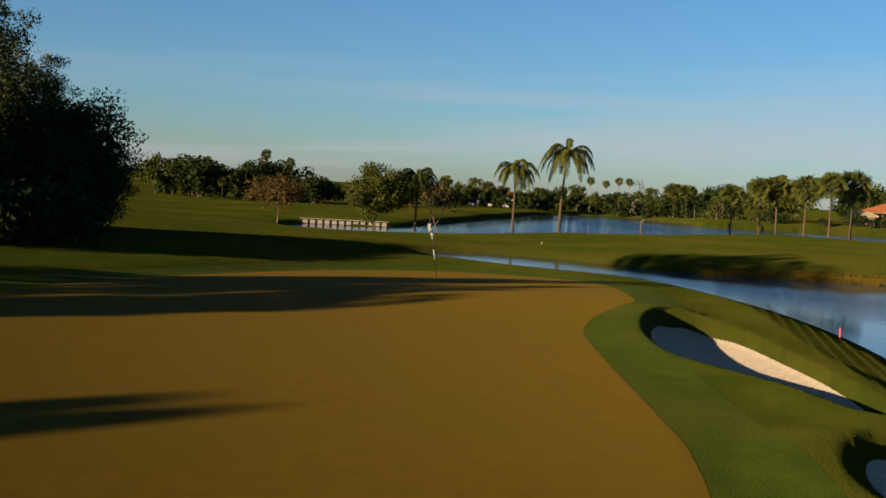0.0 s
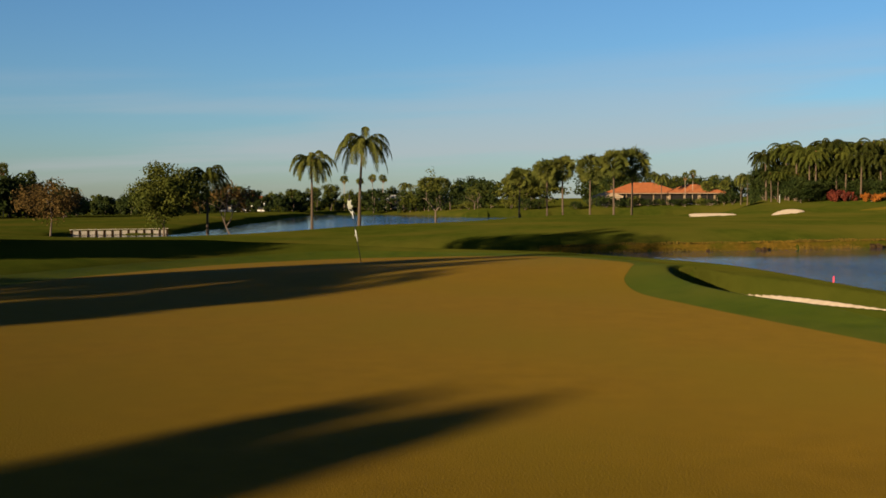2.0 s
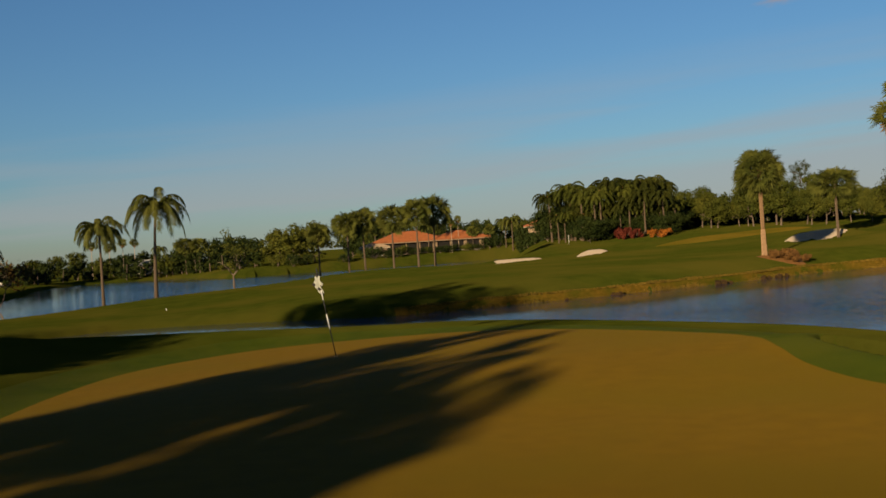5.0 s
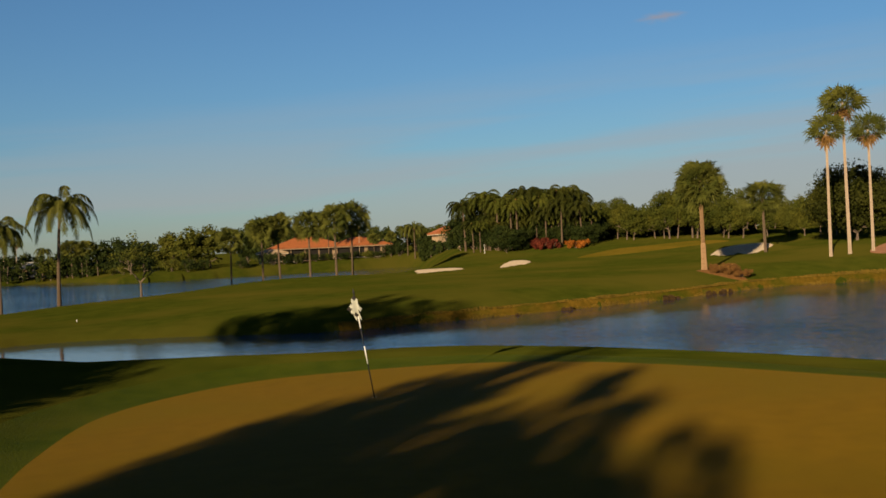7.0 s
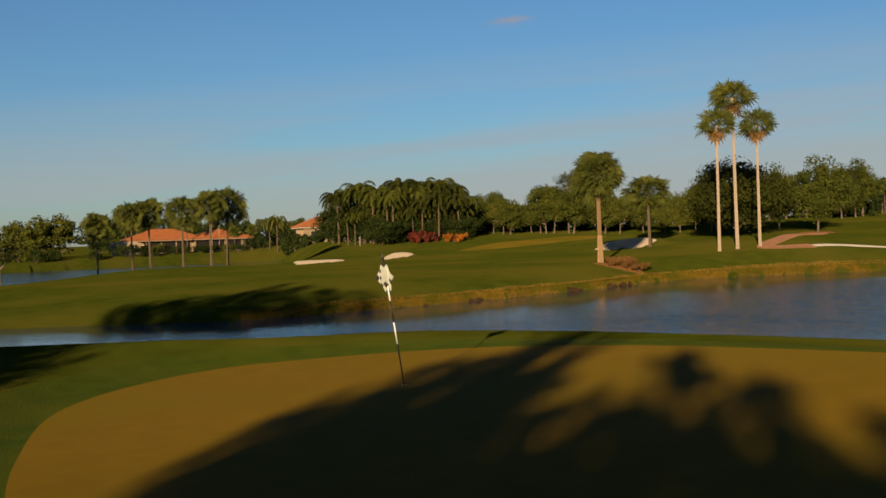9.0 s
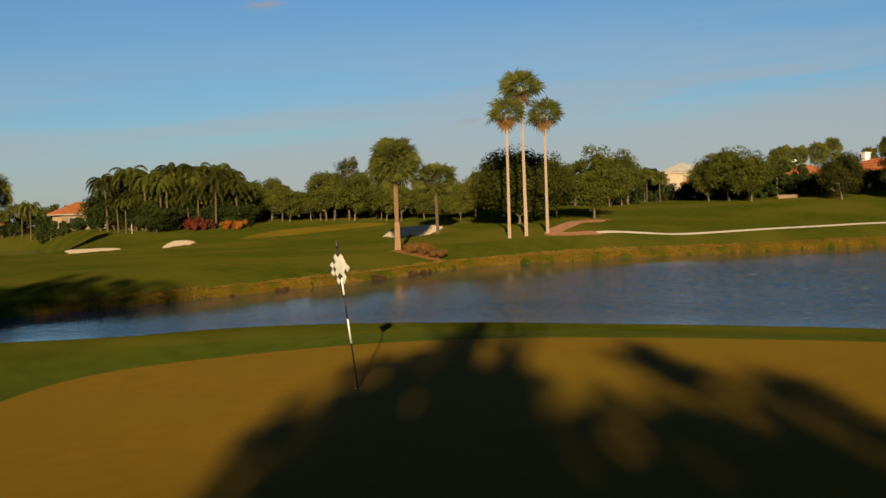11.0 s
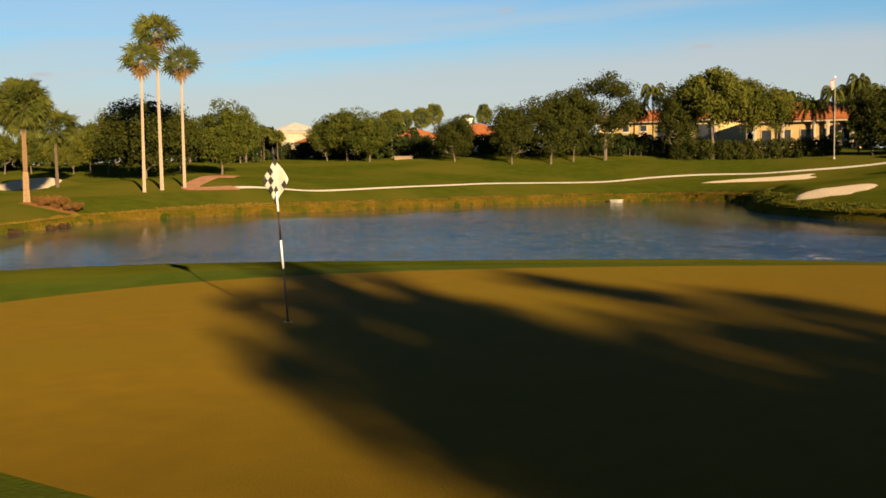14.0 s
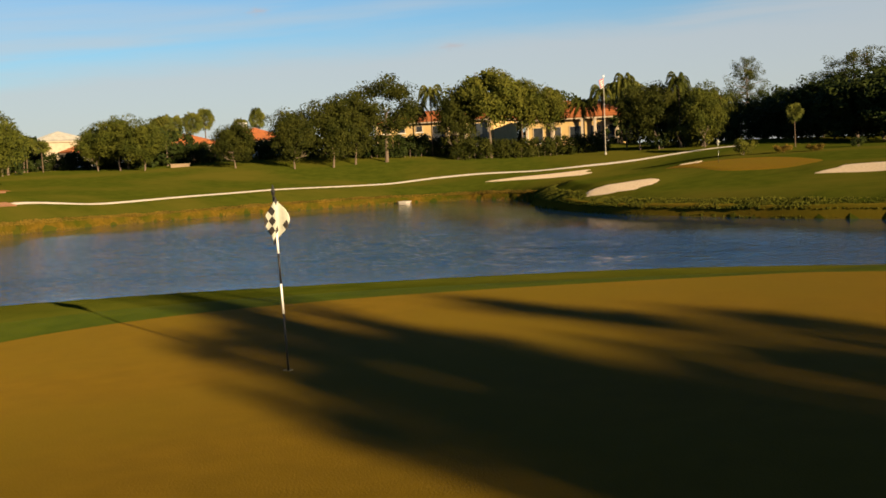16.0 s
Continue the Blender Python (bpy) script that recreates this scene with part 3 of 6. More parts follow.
def waves(x, y):
    """Small wind waves: crossing trains of short crests, gusts of uneven strength."""
    rng = np.random.default_rng(77)
    z = np.zeros_like(x)
    for k in range(16):
        length = 0.8 * 1.07 ** k
        a = radians(35) + rng.normal(0, 1.1)
        z += 0.0012 * length * np.sin(2 * math.pi / length * (x * math.cos(a) + y * math.sin(a)) + rng.uniform(0, 6.28))
    gust = 0.55 + 0.5 * smoothstep(12, 28, x) + 0.2 * np.sin(0.11 * x + 0.05 * y) * np.sin(0.07 * y - 0.04 * x + 1) + 0.12 * np.sin(0.31 * x - 0.22 * y)
    return z * np.clip(gust, 0.2, 1.25)


def water_sheet(name, poly, label, near, step):
    x0, y0, x1, y1 = poly[:, 0].min() - 2, poly[:, 1].min() - 2, poly[:, 0].max() + 2, poly[:, 1].max() + 2
    xs, ys = lines(x0, x1, near[0], near[1], step, 1.02, 1.2), lines(y0, y1, near[2], near[3], step, 1.02, 1.2)
    X, Y = np.meshgrid(xs, ys)
    lee = 0.06 + 0.94 * smoothstep(4.0, 23.0, inside_distance(poly, X.ravel(), Y.ravel()))
    v = np.stack([X.ravel(), Y.ravel(), WATER + waves(X, Y).ravel() * lee], 1)
    nx, ny = len(xs), len(ys)
    i = (np.arange(ny - 1)[:, None] * nx + np.arange(nx - 1)[None]).ravel()
    f = np.stack([i, i + 1, i + nx + 1, i + nx], 1)
    c = v[f].mean(axis=1)
    f = f[inside_distance(poly, c[:, 0], c[:, 1]) > -2.0]
    used, inv = np.unique(f, return_inverse=True)
    ob = piece(name, v[used], inv.reshape(f.shape), M_WATER, smooth=True)
    ob.data.attributes.new("open_water", "FLOAT", "POINT").data.foreach_set("value", np.asarray(lee[used], dtype=np.float32))
    return tagged(ob, label, "water", kind="structure")


water_sheet("water_pond", POND, "rippled blue pond reflecting the evening sky", (6, 44, 0, 46), 0.3)
water_sheet("water_lake", LAKE, "calm blue lake behind the fairway", (-25, 0, 62, 80), 0.5)


def ribbon(name, pts, width, mat, lift, label):
    p = np.asarray(pts, float)
    q = []
    for i in range(len(p) - 1):
        a, b, c, d = p[max(i - 1, 0)], p[i], p[i + 1], p[min(i + 2, len(p) - 1)]
        for k in range(10):
            t = k / 10
            q.append(0.5 * (2 * b + (c - a) * t + (2 * a - 5 * b + 4 * c - d) * t * t + (3 * b - a - 3 * c + d) * t ** 3))
    q = np.array(q + [p[-1]])
    t = np.gradient(q, axis=0)
    t /= np.linalg.norm(t, axis=1, keepdims=True)
    nrm = np.stack([-t[:, 1], t[:, 0]], 1)
    v, f = [], []
    for i in range(len(q)):
        for s, dz in ((-0.5, -0.1), (-0.5, 1), (0, 1.15), (0.5, 1), (0.5, -0.1)):
            e = q[i] + nrm[i] * s * width
            v.append((e[0], e[1], z_at(*e) + lift * dz))
    for i in range(len(q) - 1):
        for k in range(4):
            f.append((i * 5 + k, i * 5 + k + 1, i * 5 + k + 6, i * 5 + k + 5))
    return tagged(piece(name, v, f, mat), label, "path", kind="structure")


ribbon("cart_path", [(62.6, 54.9), (65.0, 54.6), (68.4, 53.8), (77, 52.4), (83.5, 50.6), (89.5, 48.4), (98, 45.9), (107, 42.6), (113, 38.4), (116, 33.5), (117.0, 27.5), (115.6, 19.5), (114.6, 13.5), (114.9, 8.5), (115.0, 4.5), (114.0, 1.5)], 0.8, M_PATH, 0.045, "pale concrete cart path curving along the pond")
ribbon("cart_path", [(63.6, 54.8), (61.4, 55.5), (60.5, 56.8), (62.2, 58.2), (66.7, 60.4), (72.9, 63.9), (77.0, 67.0)], 1.5, M_PAVER, 0.075, "pinkish paved branch of the cart path")


def shore(poly, lo, hi, width, mat, label):
    """A strip of bank from the waterline up, of uneven width."""
    p = poly[lo:hi]
    fine = []
    for a, b in zip(p[:-1], p[1:]):
        fine += [a + (b - a) * k / 4 for k in range(4)]
    p = np.array(fine)
    t = np.gradient(p, axis=0)
    t /= np.linalg.norm(t, axis=1, keepdims=True)
    nrm = np.stack([-t[:, 1], t[:, 0]], 1)
    if np.mean(inside_distance(poly, *(p + nrm * 0.5).T)) > 0:
        nrm = -nrm
    k = np.arange(len(p))
    wd = width * (0.9 + 0.2 * np.sin(k * 0.17) * np.sin(k * 0.071 + 1) + 0.05 * np.sin(k * 0.9))
    v, f = [], []
    for r, lift in ((-0.15, 0.01), (0.12, 0.03), (0.4, 0.05), (0.7, 0.05), (1.0, -0.02)):
        q = p + nrm * (wd * r)[:, None]
        z = height(q[:, 0], q[:, 1]) + lift
        v += [(a, b, c) for (a, b), c in zip(q, np.maximum(z, WATER - 0.1))]
    n = len(p)
    for r in range(4):
        f += [(r * n + i, r * n + i + 1, (r + 1) * n + i + 1, (r + 1) * n + i) for i in range(n - 1)]
    return tagged(piece("bank", v, f, mat, smooth=True), label, "bank", kind="structure")


shore(POND, 19, 6 * 10 + 1, 0.65, M_BANK, "low golden bank of dry grass along the pond")
shore(POND, 6 * 10, 6 * 16 + 1, 0.6, M_BANK, "golden dry grass bank below the cart path")
shore(POND, 6 * 16, 6 * 23 + 1, 1.3, M_DRY, "short dry grass slope under the far green")

# ---------------------------------------------------------------- flagstick
def flagstick(x, y, lean, label, turn):
    z = z_at(x, y) + 0.03
    root = thing("flagstick", x, y, z, label, "flagstick")
    tip = Vector((lean[0], lean[1], 2.13))
    def along(h):
        return tip * (h / 2.13)
    for lo, hi, m in ((-0.12, 0.66, M_BLACK), (0.66, 1.01, M_WHITE), (1.01, 1.36, M_BLACK), (1.36, 1.60, M_WHITE), (1.60, 2.02, M_BLACK)):
        piece("pole_band", *tube([along(lo), along(hi)], [0.0125, 0.0115], 10), m, root, smooth=True)
    piece("finial", *tube([along(2.02), along(2.06), along(2.13)], [0.017, 0.022, 0.004], 10), M_BLACK, root)
    # limp checkered cloth hanging corner down from the top, plain in the middle
    n, sub = 5, 4
    verts, faces, idx = [], [], []
    ca, sn = math.cos(radians(turn)), math.sin(radians(turn))
    for j in range(n * sub + 1):
        for i in range(n * sub + 1):
            u, v = i / (n * sub), j / (n * sub)
            out = -0.17 * u + 0.145 * v + 0.01
            z_ = 2.0 - 0.265 * u - 0.255 * v - 0.03 * u * v
            side = -0.035 - 0.05 * math.sin(2.2 * (u + v)) * (u + v) - 0.035 * math.sin(7 * (u - v))
            p = along(z_)
            verts.append((p.x + ca * out - sn * side, p.y + sn * out + ca * side, z_))
    row = n * sub + 1
    for j in range(n * sub):
        for i in range(n * sub):
            a = j * row + i
            faces.append((a, a + 1, a + row + 1, a + row))
            ci, cj = i // sub, j // sub
            idx.append(1 if (ci, cj) in ((0, 0), (2, 0), (4, 0), (3, 1), (4, 2), (3, 3), (4, 4), (1, 4)) else 0)
    cloth = piece("flag", verts, faces, [M_CLOTH_W, M_CLOTH_K], root, "limp black and white checkered cloth", True, idx)
    th = cloth.modifiers.new("thickness", "SOLIDIFY")
    th.thickness = 0.006
    ring = [tube([(0.054 * math.cos(a), 0.054 * math.sin(a), -0.01) for a in np.linspace(0, 2 * math.pi, 17)], [0.002] * 17, 6)]
    piece("cup", *join(*ring), M_CLOTH_W, root, "white rim of the hole")
    return root


flagstick(0, 0, (-0.36, -0.10), "black and white banded flagstick with checkered flag, standing in the hole", -45)
flagstick(84.0, 1.6, (0.0, 0.0), "small distant flagstick with a pale flag on the far green", -80)

# ---------------------------------------------------------------- trees
RNG = np.random.default_rng(7)


def branch_lines(rng, base, tip, radius, forks, spread, depth):
    """Limbs that fork: a list of (points, radii) and the ends."""
    out, ends = [], []
    def grow(a, d, length, r, level):
        pts, p = [a], a
        for k in range(3):
            d = (d + Vector(rng.normal(0, 0.05 if level == depth else 0.16, 3))).normalized()
            p = p + d * (length / 3)
            pts.append(p)
        out.append((pts, [r, r * 0.85, r * 0.7, r * 0.55]))
        if level == 0:
            ends.append(p)
            return
        for k in range(forks):
            e = (d + Vector(rng.normal(0, spread, 3)) + Vector((0, 0, 0.12))).normalized()
            grow(p, e, length * 0.72, r * 0.55, level - 1)
    a, t = Vector(base), Vector(tip)
    grow(a, (t - a).normalized(), (t - a).length, radius, depth)
    return out, ends


def broadleaf(seed, h, w, leaf_mat, trunk=0.28, clumps=70, per=110, leaf=0.29, bark=None, core=True, name="oak_tree"):
    rng = np.random.default_rng(seed)
    root = thing(name, 0, 0, 0, "tree", "tree")
    limbs, ends = branch_lines(rng, (0, 0, -0.3), (rng.normal(0, 0.2), rng.normal(0, 0.2), h * trunk), 0.021 * h, 3, 0.55, 2)
    piece("trunk", *join(*[tube(p, r, 7) for p, r in limbs]), bark or M_BARK, root, smooth=True)
    cz, rz = h * (0.5 + trunk * 0.42), h * (0.5 - trunk * 0.42)
    d = rng.normal(size=(clumps, 3))
    d /= np.linalg.norm(d, axis=1, keepdims=True)
    k = rng.uniform(0.35, 1.0, clumps) ** 0.5
    lobes = 1 + 0.16 * np.sin(3 * np.arctan2(d[:, 1], d[:, 0]) + seed) + 0.12 * np.sin(5 * d[:, 2] + seed * 2)
    c = d * (k * lobes * 0.86)[:, None] * np.array([w / 2, w / 2, rz]) + np.array([0, 0, cz])
    c[:, 2] = np.maximum(c[:, 2], h * trunk * 0.75)
    r = rng.uniform(0.10, 0.18, clumps) * w
    v, f = leaves(rng, c, r, per, leaf, 0.75)
    top = v[:, 2].max()
    v[:, 2] = np.where(v[:, 2] > cz, cz + (v[:, 2] - cz) * (h - cz) / (top - cz), v[:, 2])
    if core:
        # large inner sprays close the middle of the crown
        c2 = c[:16] * np.array([0.55, 0.55, 0.7]) + np.array([0, 0, cz * 0.3])
        v2, f2 = leaves(rng, c2, np.full(16, 0.16 * w), 30, 0.10 * w, 0.8)
        v, f = np.vstack([v, v2]), np.vstack([f, f2 + len(v)])
    piece("crown", v, f, leaf_mat, root)
    return root


def pine(seed, h, leaf_mat=None):
    rng = np.random.default_rng(seed)
    root = thing("pine_tree", 0, 0, 0, "tree", "tree")
    lean = rng.normal(0, 0.25, 2)
    parts, cs, rs = [tube([(0, 0, -0.3), (lean[0] * 0.4, lean[1] * 0.4, h * 0.5), (lean[0], lean[1], h * 0.95)], [0.022 * h, 0.016 * h, 0.004 * h], 8)], [], []
    for k in range(24):
        z = h * (0.40 + 0.55 * k / 23)
        a, reach = k * 2.4 + rng.uniform(-0.5, 0.5), h * (0.32 - 0.17 * k / 23) * rng.uniform(0.6, 1.15)
        e = Vector((lean[0] + math.cos(a) * reach, lean[1] + math.sin(a) * reach, z + reach * 0.25))
        parts.append(tube([(lean[0] * z / h, lean[1] * z / h, z), tuple(e * 0.6 + Vector((0, 0, z)) * 0.4), tuple(e)], [0.006 * h, 0.005 * h, 0.003 * h], 5))
        for q in range(5):
            cs.append(e + Vector(rng.normal(0, 0.055 * h, 3)) * (1 if q else 0.2))
            rs.append(rng.uniform(0.05, 0.085) * h)
    piece("trunk", *join(*parts), M_BARK, root, smooth=True)
    v, f = leaves(rng, cs, rs, 100, 0.18, 0.75)
    piece("crown", v, f, leaf_mat or M_PINE, root)
    return root


def feather_palm(seed, h, crown=2.6, fronds=22, mat=None, lean=0.0, droop=1.0):
    """A palm with long feathered, hanging fronds."""
    rng = np.random.default_rng(seed)
    root = thing("queen_palm", 0, 0, 0, "palm", "palm tree")
    top = Vector((lean, 0, h - crown * 0.42))
    piece("trunk", *tube([(0, 0, -0.3), (lean * 0.15, 0, h * 0.3), (lean * 0.5, 0, h * 0.6), tuple(top)], [0.021 * h, 0.014 * h, 0.012 * h, 0.011 * h], 9), M_PALMBARK, root, smooth=True)
    piece("crownshaft", *tube([tuple(top - Vector((0, 0, 0.5))), tuple(top), tuple(top + Vector((0, 0, 0.5)))], [0.014 * h, 0.026 * h, 0.010 * h], 9), M_DEAD, root, smooth=True)
    vs, fs = [], []
    for k in range(fronds):
        a = k * 2.399 + rng.uniform(-0.2, 0.2)
        up = math.asin(-0.22 + 1.08 * (k + 0.5) / fronds)
        L = crown * rng.uniform(0.95, 1.25)
        d = Vector((math.cos(a) * math.cos(up), math.sin(a) * math.cos(up), math.sin(up)))
        p, n = Vector(top), 13
        for i in range(n):
            q = p + d * (L / n)
            side = d.cross(Vector((0, 0, 1))).normalized()
            ll = crown * 0.25 * math.sin(math.pi * (0.12 + 0.8 * i / n))
            w = 0.027
            for s in (-1, 1):
                for m in (0.12, 0.37, 0.62, 0.87):
                    b = p.lerp(q, m)
                    tip = b + side * s * ll * 0.5 + d * ll * 0.35 + Vector((0, 0, -ll * rng.uniform(0.25, 0.95)))
                    o = len(vs)
                    mid = b.lerp(tip, 0.5) + Vector((0, 0, ll * 0.10))
                    vs += [b - d * w, b + d * w, mid + d * w * 1.1, tip, mid - d * w * 1.1]
                    fs.append((o, o + 1, o + 2, o + 3, o + 4))
            o = len(vs)
            vs += [p + side * 0.03, p - side * 0.03, q - side * 0.03, q + side * 0.03]
            fs.append((o, o + 1, o + 2, o + 3))
            p = q
            d = (d + Vector((0, 0, -0.07 - 0.034 * i)) * droop).normalized()
    piece("crown", vs, fs, mat or M_PALM, root)
    return root


def fan_leaf(rng, base, d, petiole, radius, segments=15):
    """One fan leaf on its stalk: stiff pointed rays with the tips a little bent."""
    vs, fs = [], []
    side = d.cross(Vector((0, 0, 1)))
    side = side.normalized() if side.length > 0.05 else Vector((1, 0, 0))
    nrm = side.cross(d).normalized()
    roll = rng.uniform(-1.25, 1.25)
    side, nrm = side * math.cos(roll) + nrm * math.sin(roll), nrm * math.cos(roll) - side * math.sin(roll)
    hub = base + d * petiole + Vector((0, 0, -petiole * 0.08))
    vs += [base + side * 0.03, base - side * 0.03, hub - side * 0.02, hub + side * 0.02]
    fs.append((0, 1, 2, 3))
    for k in range(segments):
        t = (k / (segments - 1) - 0.5) * 4.4
        e = d * math.cos(t) + side * math.sin(t)
        r = radius * (0.80 + 0.20 * math.cos(t)) * rng.uniform(0.88, 1.08)
        mid = hub + e * r * 0.55 + nrm * (0.10 * r * abs(math.sin(t * 3)))
        tip = hub + e * r + Vector((0, 0, -r * rng.uniform(0.02, 0.30)))
        wv = e.cross(nrm) * (0.075 * r)
        o = len(vs)
        vs += [hub, mid + wv, tip, mid - wv]
        fs.append((o, o + 1, o + 2, o + 3))
    return vs, fs


def fan_palm(seed, h, crown=1.5, count=46, tall=False, thick=0.0, skirt=0, mat=None, boots=False, low=-0.55, name="cabbage_palm"):
    rng = np.random.default_rng(seed)
    root = thing(name, 0, 0, 0, "palm", "palm tree")
    top = Vector((rng.normal(0, 0.012) * h, rng.normal(0, 0.012) * h, h - crown * 0.95))
    r0 = thick or (0.115 if tall else 0.095)
    if boots:
        # stout bare foot, then a slimmer stretch rough with old leaf bases
        piece("trunk", *tube([(0, 0, -0.3), (0, 0, 0.3), tuple(top * 0.15), tuple(top * 0.27), tuple(top * 0.31)], [r0 * 1.75, r0 * 1.5, r0 * 1.3, r0 * 1.25, r0 * 1.0], 12), M_PALMTAN, root, smooth=True)
        piece("upper_trunk", *tube([tuple(top * 0.30), tuple(top * 0.45), tuple(top * 0.6), tuple(top * 0.8), tuple(top)], [r0 * 0.98, r0 * 1.05, r0 * 0.95, r0 * 1.05, r0 * 0.9], 12), M_PALMOLD, root, "brown trunk rough with old leaf bases", True)
    else:
        piece("trunk", *tube([(0, 0, -0.3), (0, 0, 0.25), tuple(top * 0.35), tuple(top * 0.7), tuple(top)], [r0 * 1.5, r0 * 1.15, r0, r0 * 0.85, r0 * 0.8], 10), M_PALMPALE if tall else M_PALMBARK, root, smooth=True)
    parts = []
    for k in range(count):
        a, up = k * 2.399, math.asin(low + (0.98 - low) * (k + 0.5) / count)
        d = Vector((math.cos(a) * math.cos(up), math.sin(a) * math.cos(up), math.sin(up)))
        stalk = crown * (rng.uniform(0.34, 0.66) if tall else rng.uniform(0.42, 0.78)) * (1 if tall else 1 + 0.25 * max(-d.z, 0) - 0.12 * max(d.z, 0))
        parts.append(fan_leaf(rng, top + d * 0.05, d, stalk, crown * (rng.uniform(0.48, 0.62) if tall else rng.uniform(0.36, 0.46)), 15 if tall else 17))
    piece("crown", *join(*parts), mat or M_PALM, root)
    if skirt:
        parts = []
        for k in range(skirt):
            a, up = k * 2.399, rng.uniform(-1.35, -0.45)
            d = Vector((math.cos(a) * math.cos(up), math.sin(a) * math.cos(up), math.sin(up)))
            parts.append(fan_leaf(rng, top + Vector((0, 0, rng.uniform(-0.5, 0.0))) + d * 0.05, d, crown * 0.30, crown * 0.46, 9))
        piece("dry_skirt", *join(*parts), M_DEAD, root, "hanging dry tan fronds")
    return root


def bare_tree(seed, h, w, leaf_mat, per=10, name="sparse_tree"):
    rng = np.random.default_rng(seed)
    root = thing(name, 0, 0, 0, "tree", "tree")
    limbs, ends = branch_lines(rng, (0, 0, -0.3), (0.1 * h * rng.normal(), 0.1 * h * rng.normal(), h * 0.36), 0.022 * h, 3, 0.55, 3)
    piece("trunk", *join(*[tube(p, r, 5) for p, r in limbs]), M_BARK, root, smooth=True)
    v, f = leaves(rng, ends, [w * 0.11] * len(ends), per, 0.30)
    piece("crown", v, f, leaf_mat, root)
    return root


def shrub(seed, w, h, leaf_mat, clumps=22, per=55, leaf=0.22, name="shrub"):
    rng = np.random.default_rng(seed)
    root = thing(name, 0, 0, 0, "shrub", "shrub")
    stems = [tube([(rng.normal(0, 0.1), rng.normal(0, 0.1), -0.15), (rng.normal(0, 0.2) * w, rng.normal(0, 0.2) * w, h * 0.6)], [0.035, 0.012], 5) for k in range(5)]
    piece("woody_base", *join(*stems), M_BARK, root)
    c = np.column_stack([rng.uniform(-0.36, 0.36, clumps) * w, rng.uniform(-0.36, 0.36, clumps) * w, rng.uniform(0.22, 0.72, clumps) * h])
    v, f = leaves(rng, c, np.full(clumps, 0.27 * min(h, w)), per, leaf, 0.9)
    v[:, 2] = np.maximum(v[:, 2], 0.0)
    piece("foliage", v, f, leaf_mat, root)
    return root


def woodland(name, rows, leaf_mat, seed, label):
    """A far wood that nobody could count, as one piece: rows of place, height and relative width."""
    rng = np.random.default_rng(seed)
    trunks, cs, rs = [], [], []
    for x, y, h, wide in rows:
        z, w = z_at(x, y) - 0.1, h * wide
        trunks.append(tube([(x, y, z - 0.3), (x + rng.normal(0, 0.2), y, z + h * 0.6)], [0.03 * h, 0.015 * h], 5))
        for k in range(18):
            a, q, t = rng.uniform(0, 6.28), math.sqrt(rng.uniform(0, 1)), (k + 0.5) / 18
            swell = 0.42 * w * math.sqrt(max(1 - (1.7 * t - 0.75) ** 2, 0.05))
            cs.append((x + math.cos(a) * q * swell, y + math.sin(a) * q * swell, z + h * (0.08 + 0.82 * t)))
            rs.append(rng.uniform(0.13, 0.2) * min(w, h))
    v, f = leaves(rng, cs, rs, 34, 0.55, 0.8)
    tv, tf = join(*trunks)
    n = len(v)
    faces = [tuple(q) for q in f] + [tuple(i + n for i in q) for q in tf]
    ob = piece(name, list(map(tuple, v)) + [tuple(p) for p in tv], faces, [leaf_mat, M_BARK], index=[0] * len(f) + [1] * len(tf))
    return tagged(ob, label, "woodland", kind="stuff")


# one of each kind is built and set down at its first place; the rest are copies
KINDS = {}


def plant(kind, x, y, h, label, group="", turn=None, wide=1.0):
    """Sets a plant of the kind, h metres high, at x, y on the ground."""
    make, h0 = KINDS[kind][:2]
    s = h / h0
    z = z_at(x, y) - 0.05
    turn = (x * 37.7 + y * 91.3) % 360 if turn is None else turn
    if len(KINDS[kind]) == 2:
        ob = make()
        KINDS[kind].append(ob)
        m = pose(x, y, z, 0, 0, turn)
        ob.matrix_basis = m
    else:
        ob = copy_thing(KINDS[kind][2], pose(x, y, z, 0, 0, turn))
    ob.scale = (s * wide, s * wide, s)
    tagged(ob, label, "", group)
    return ob


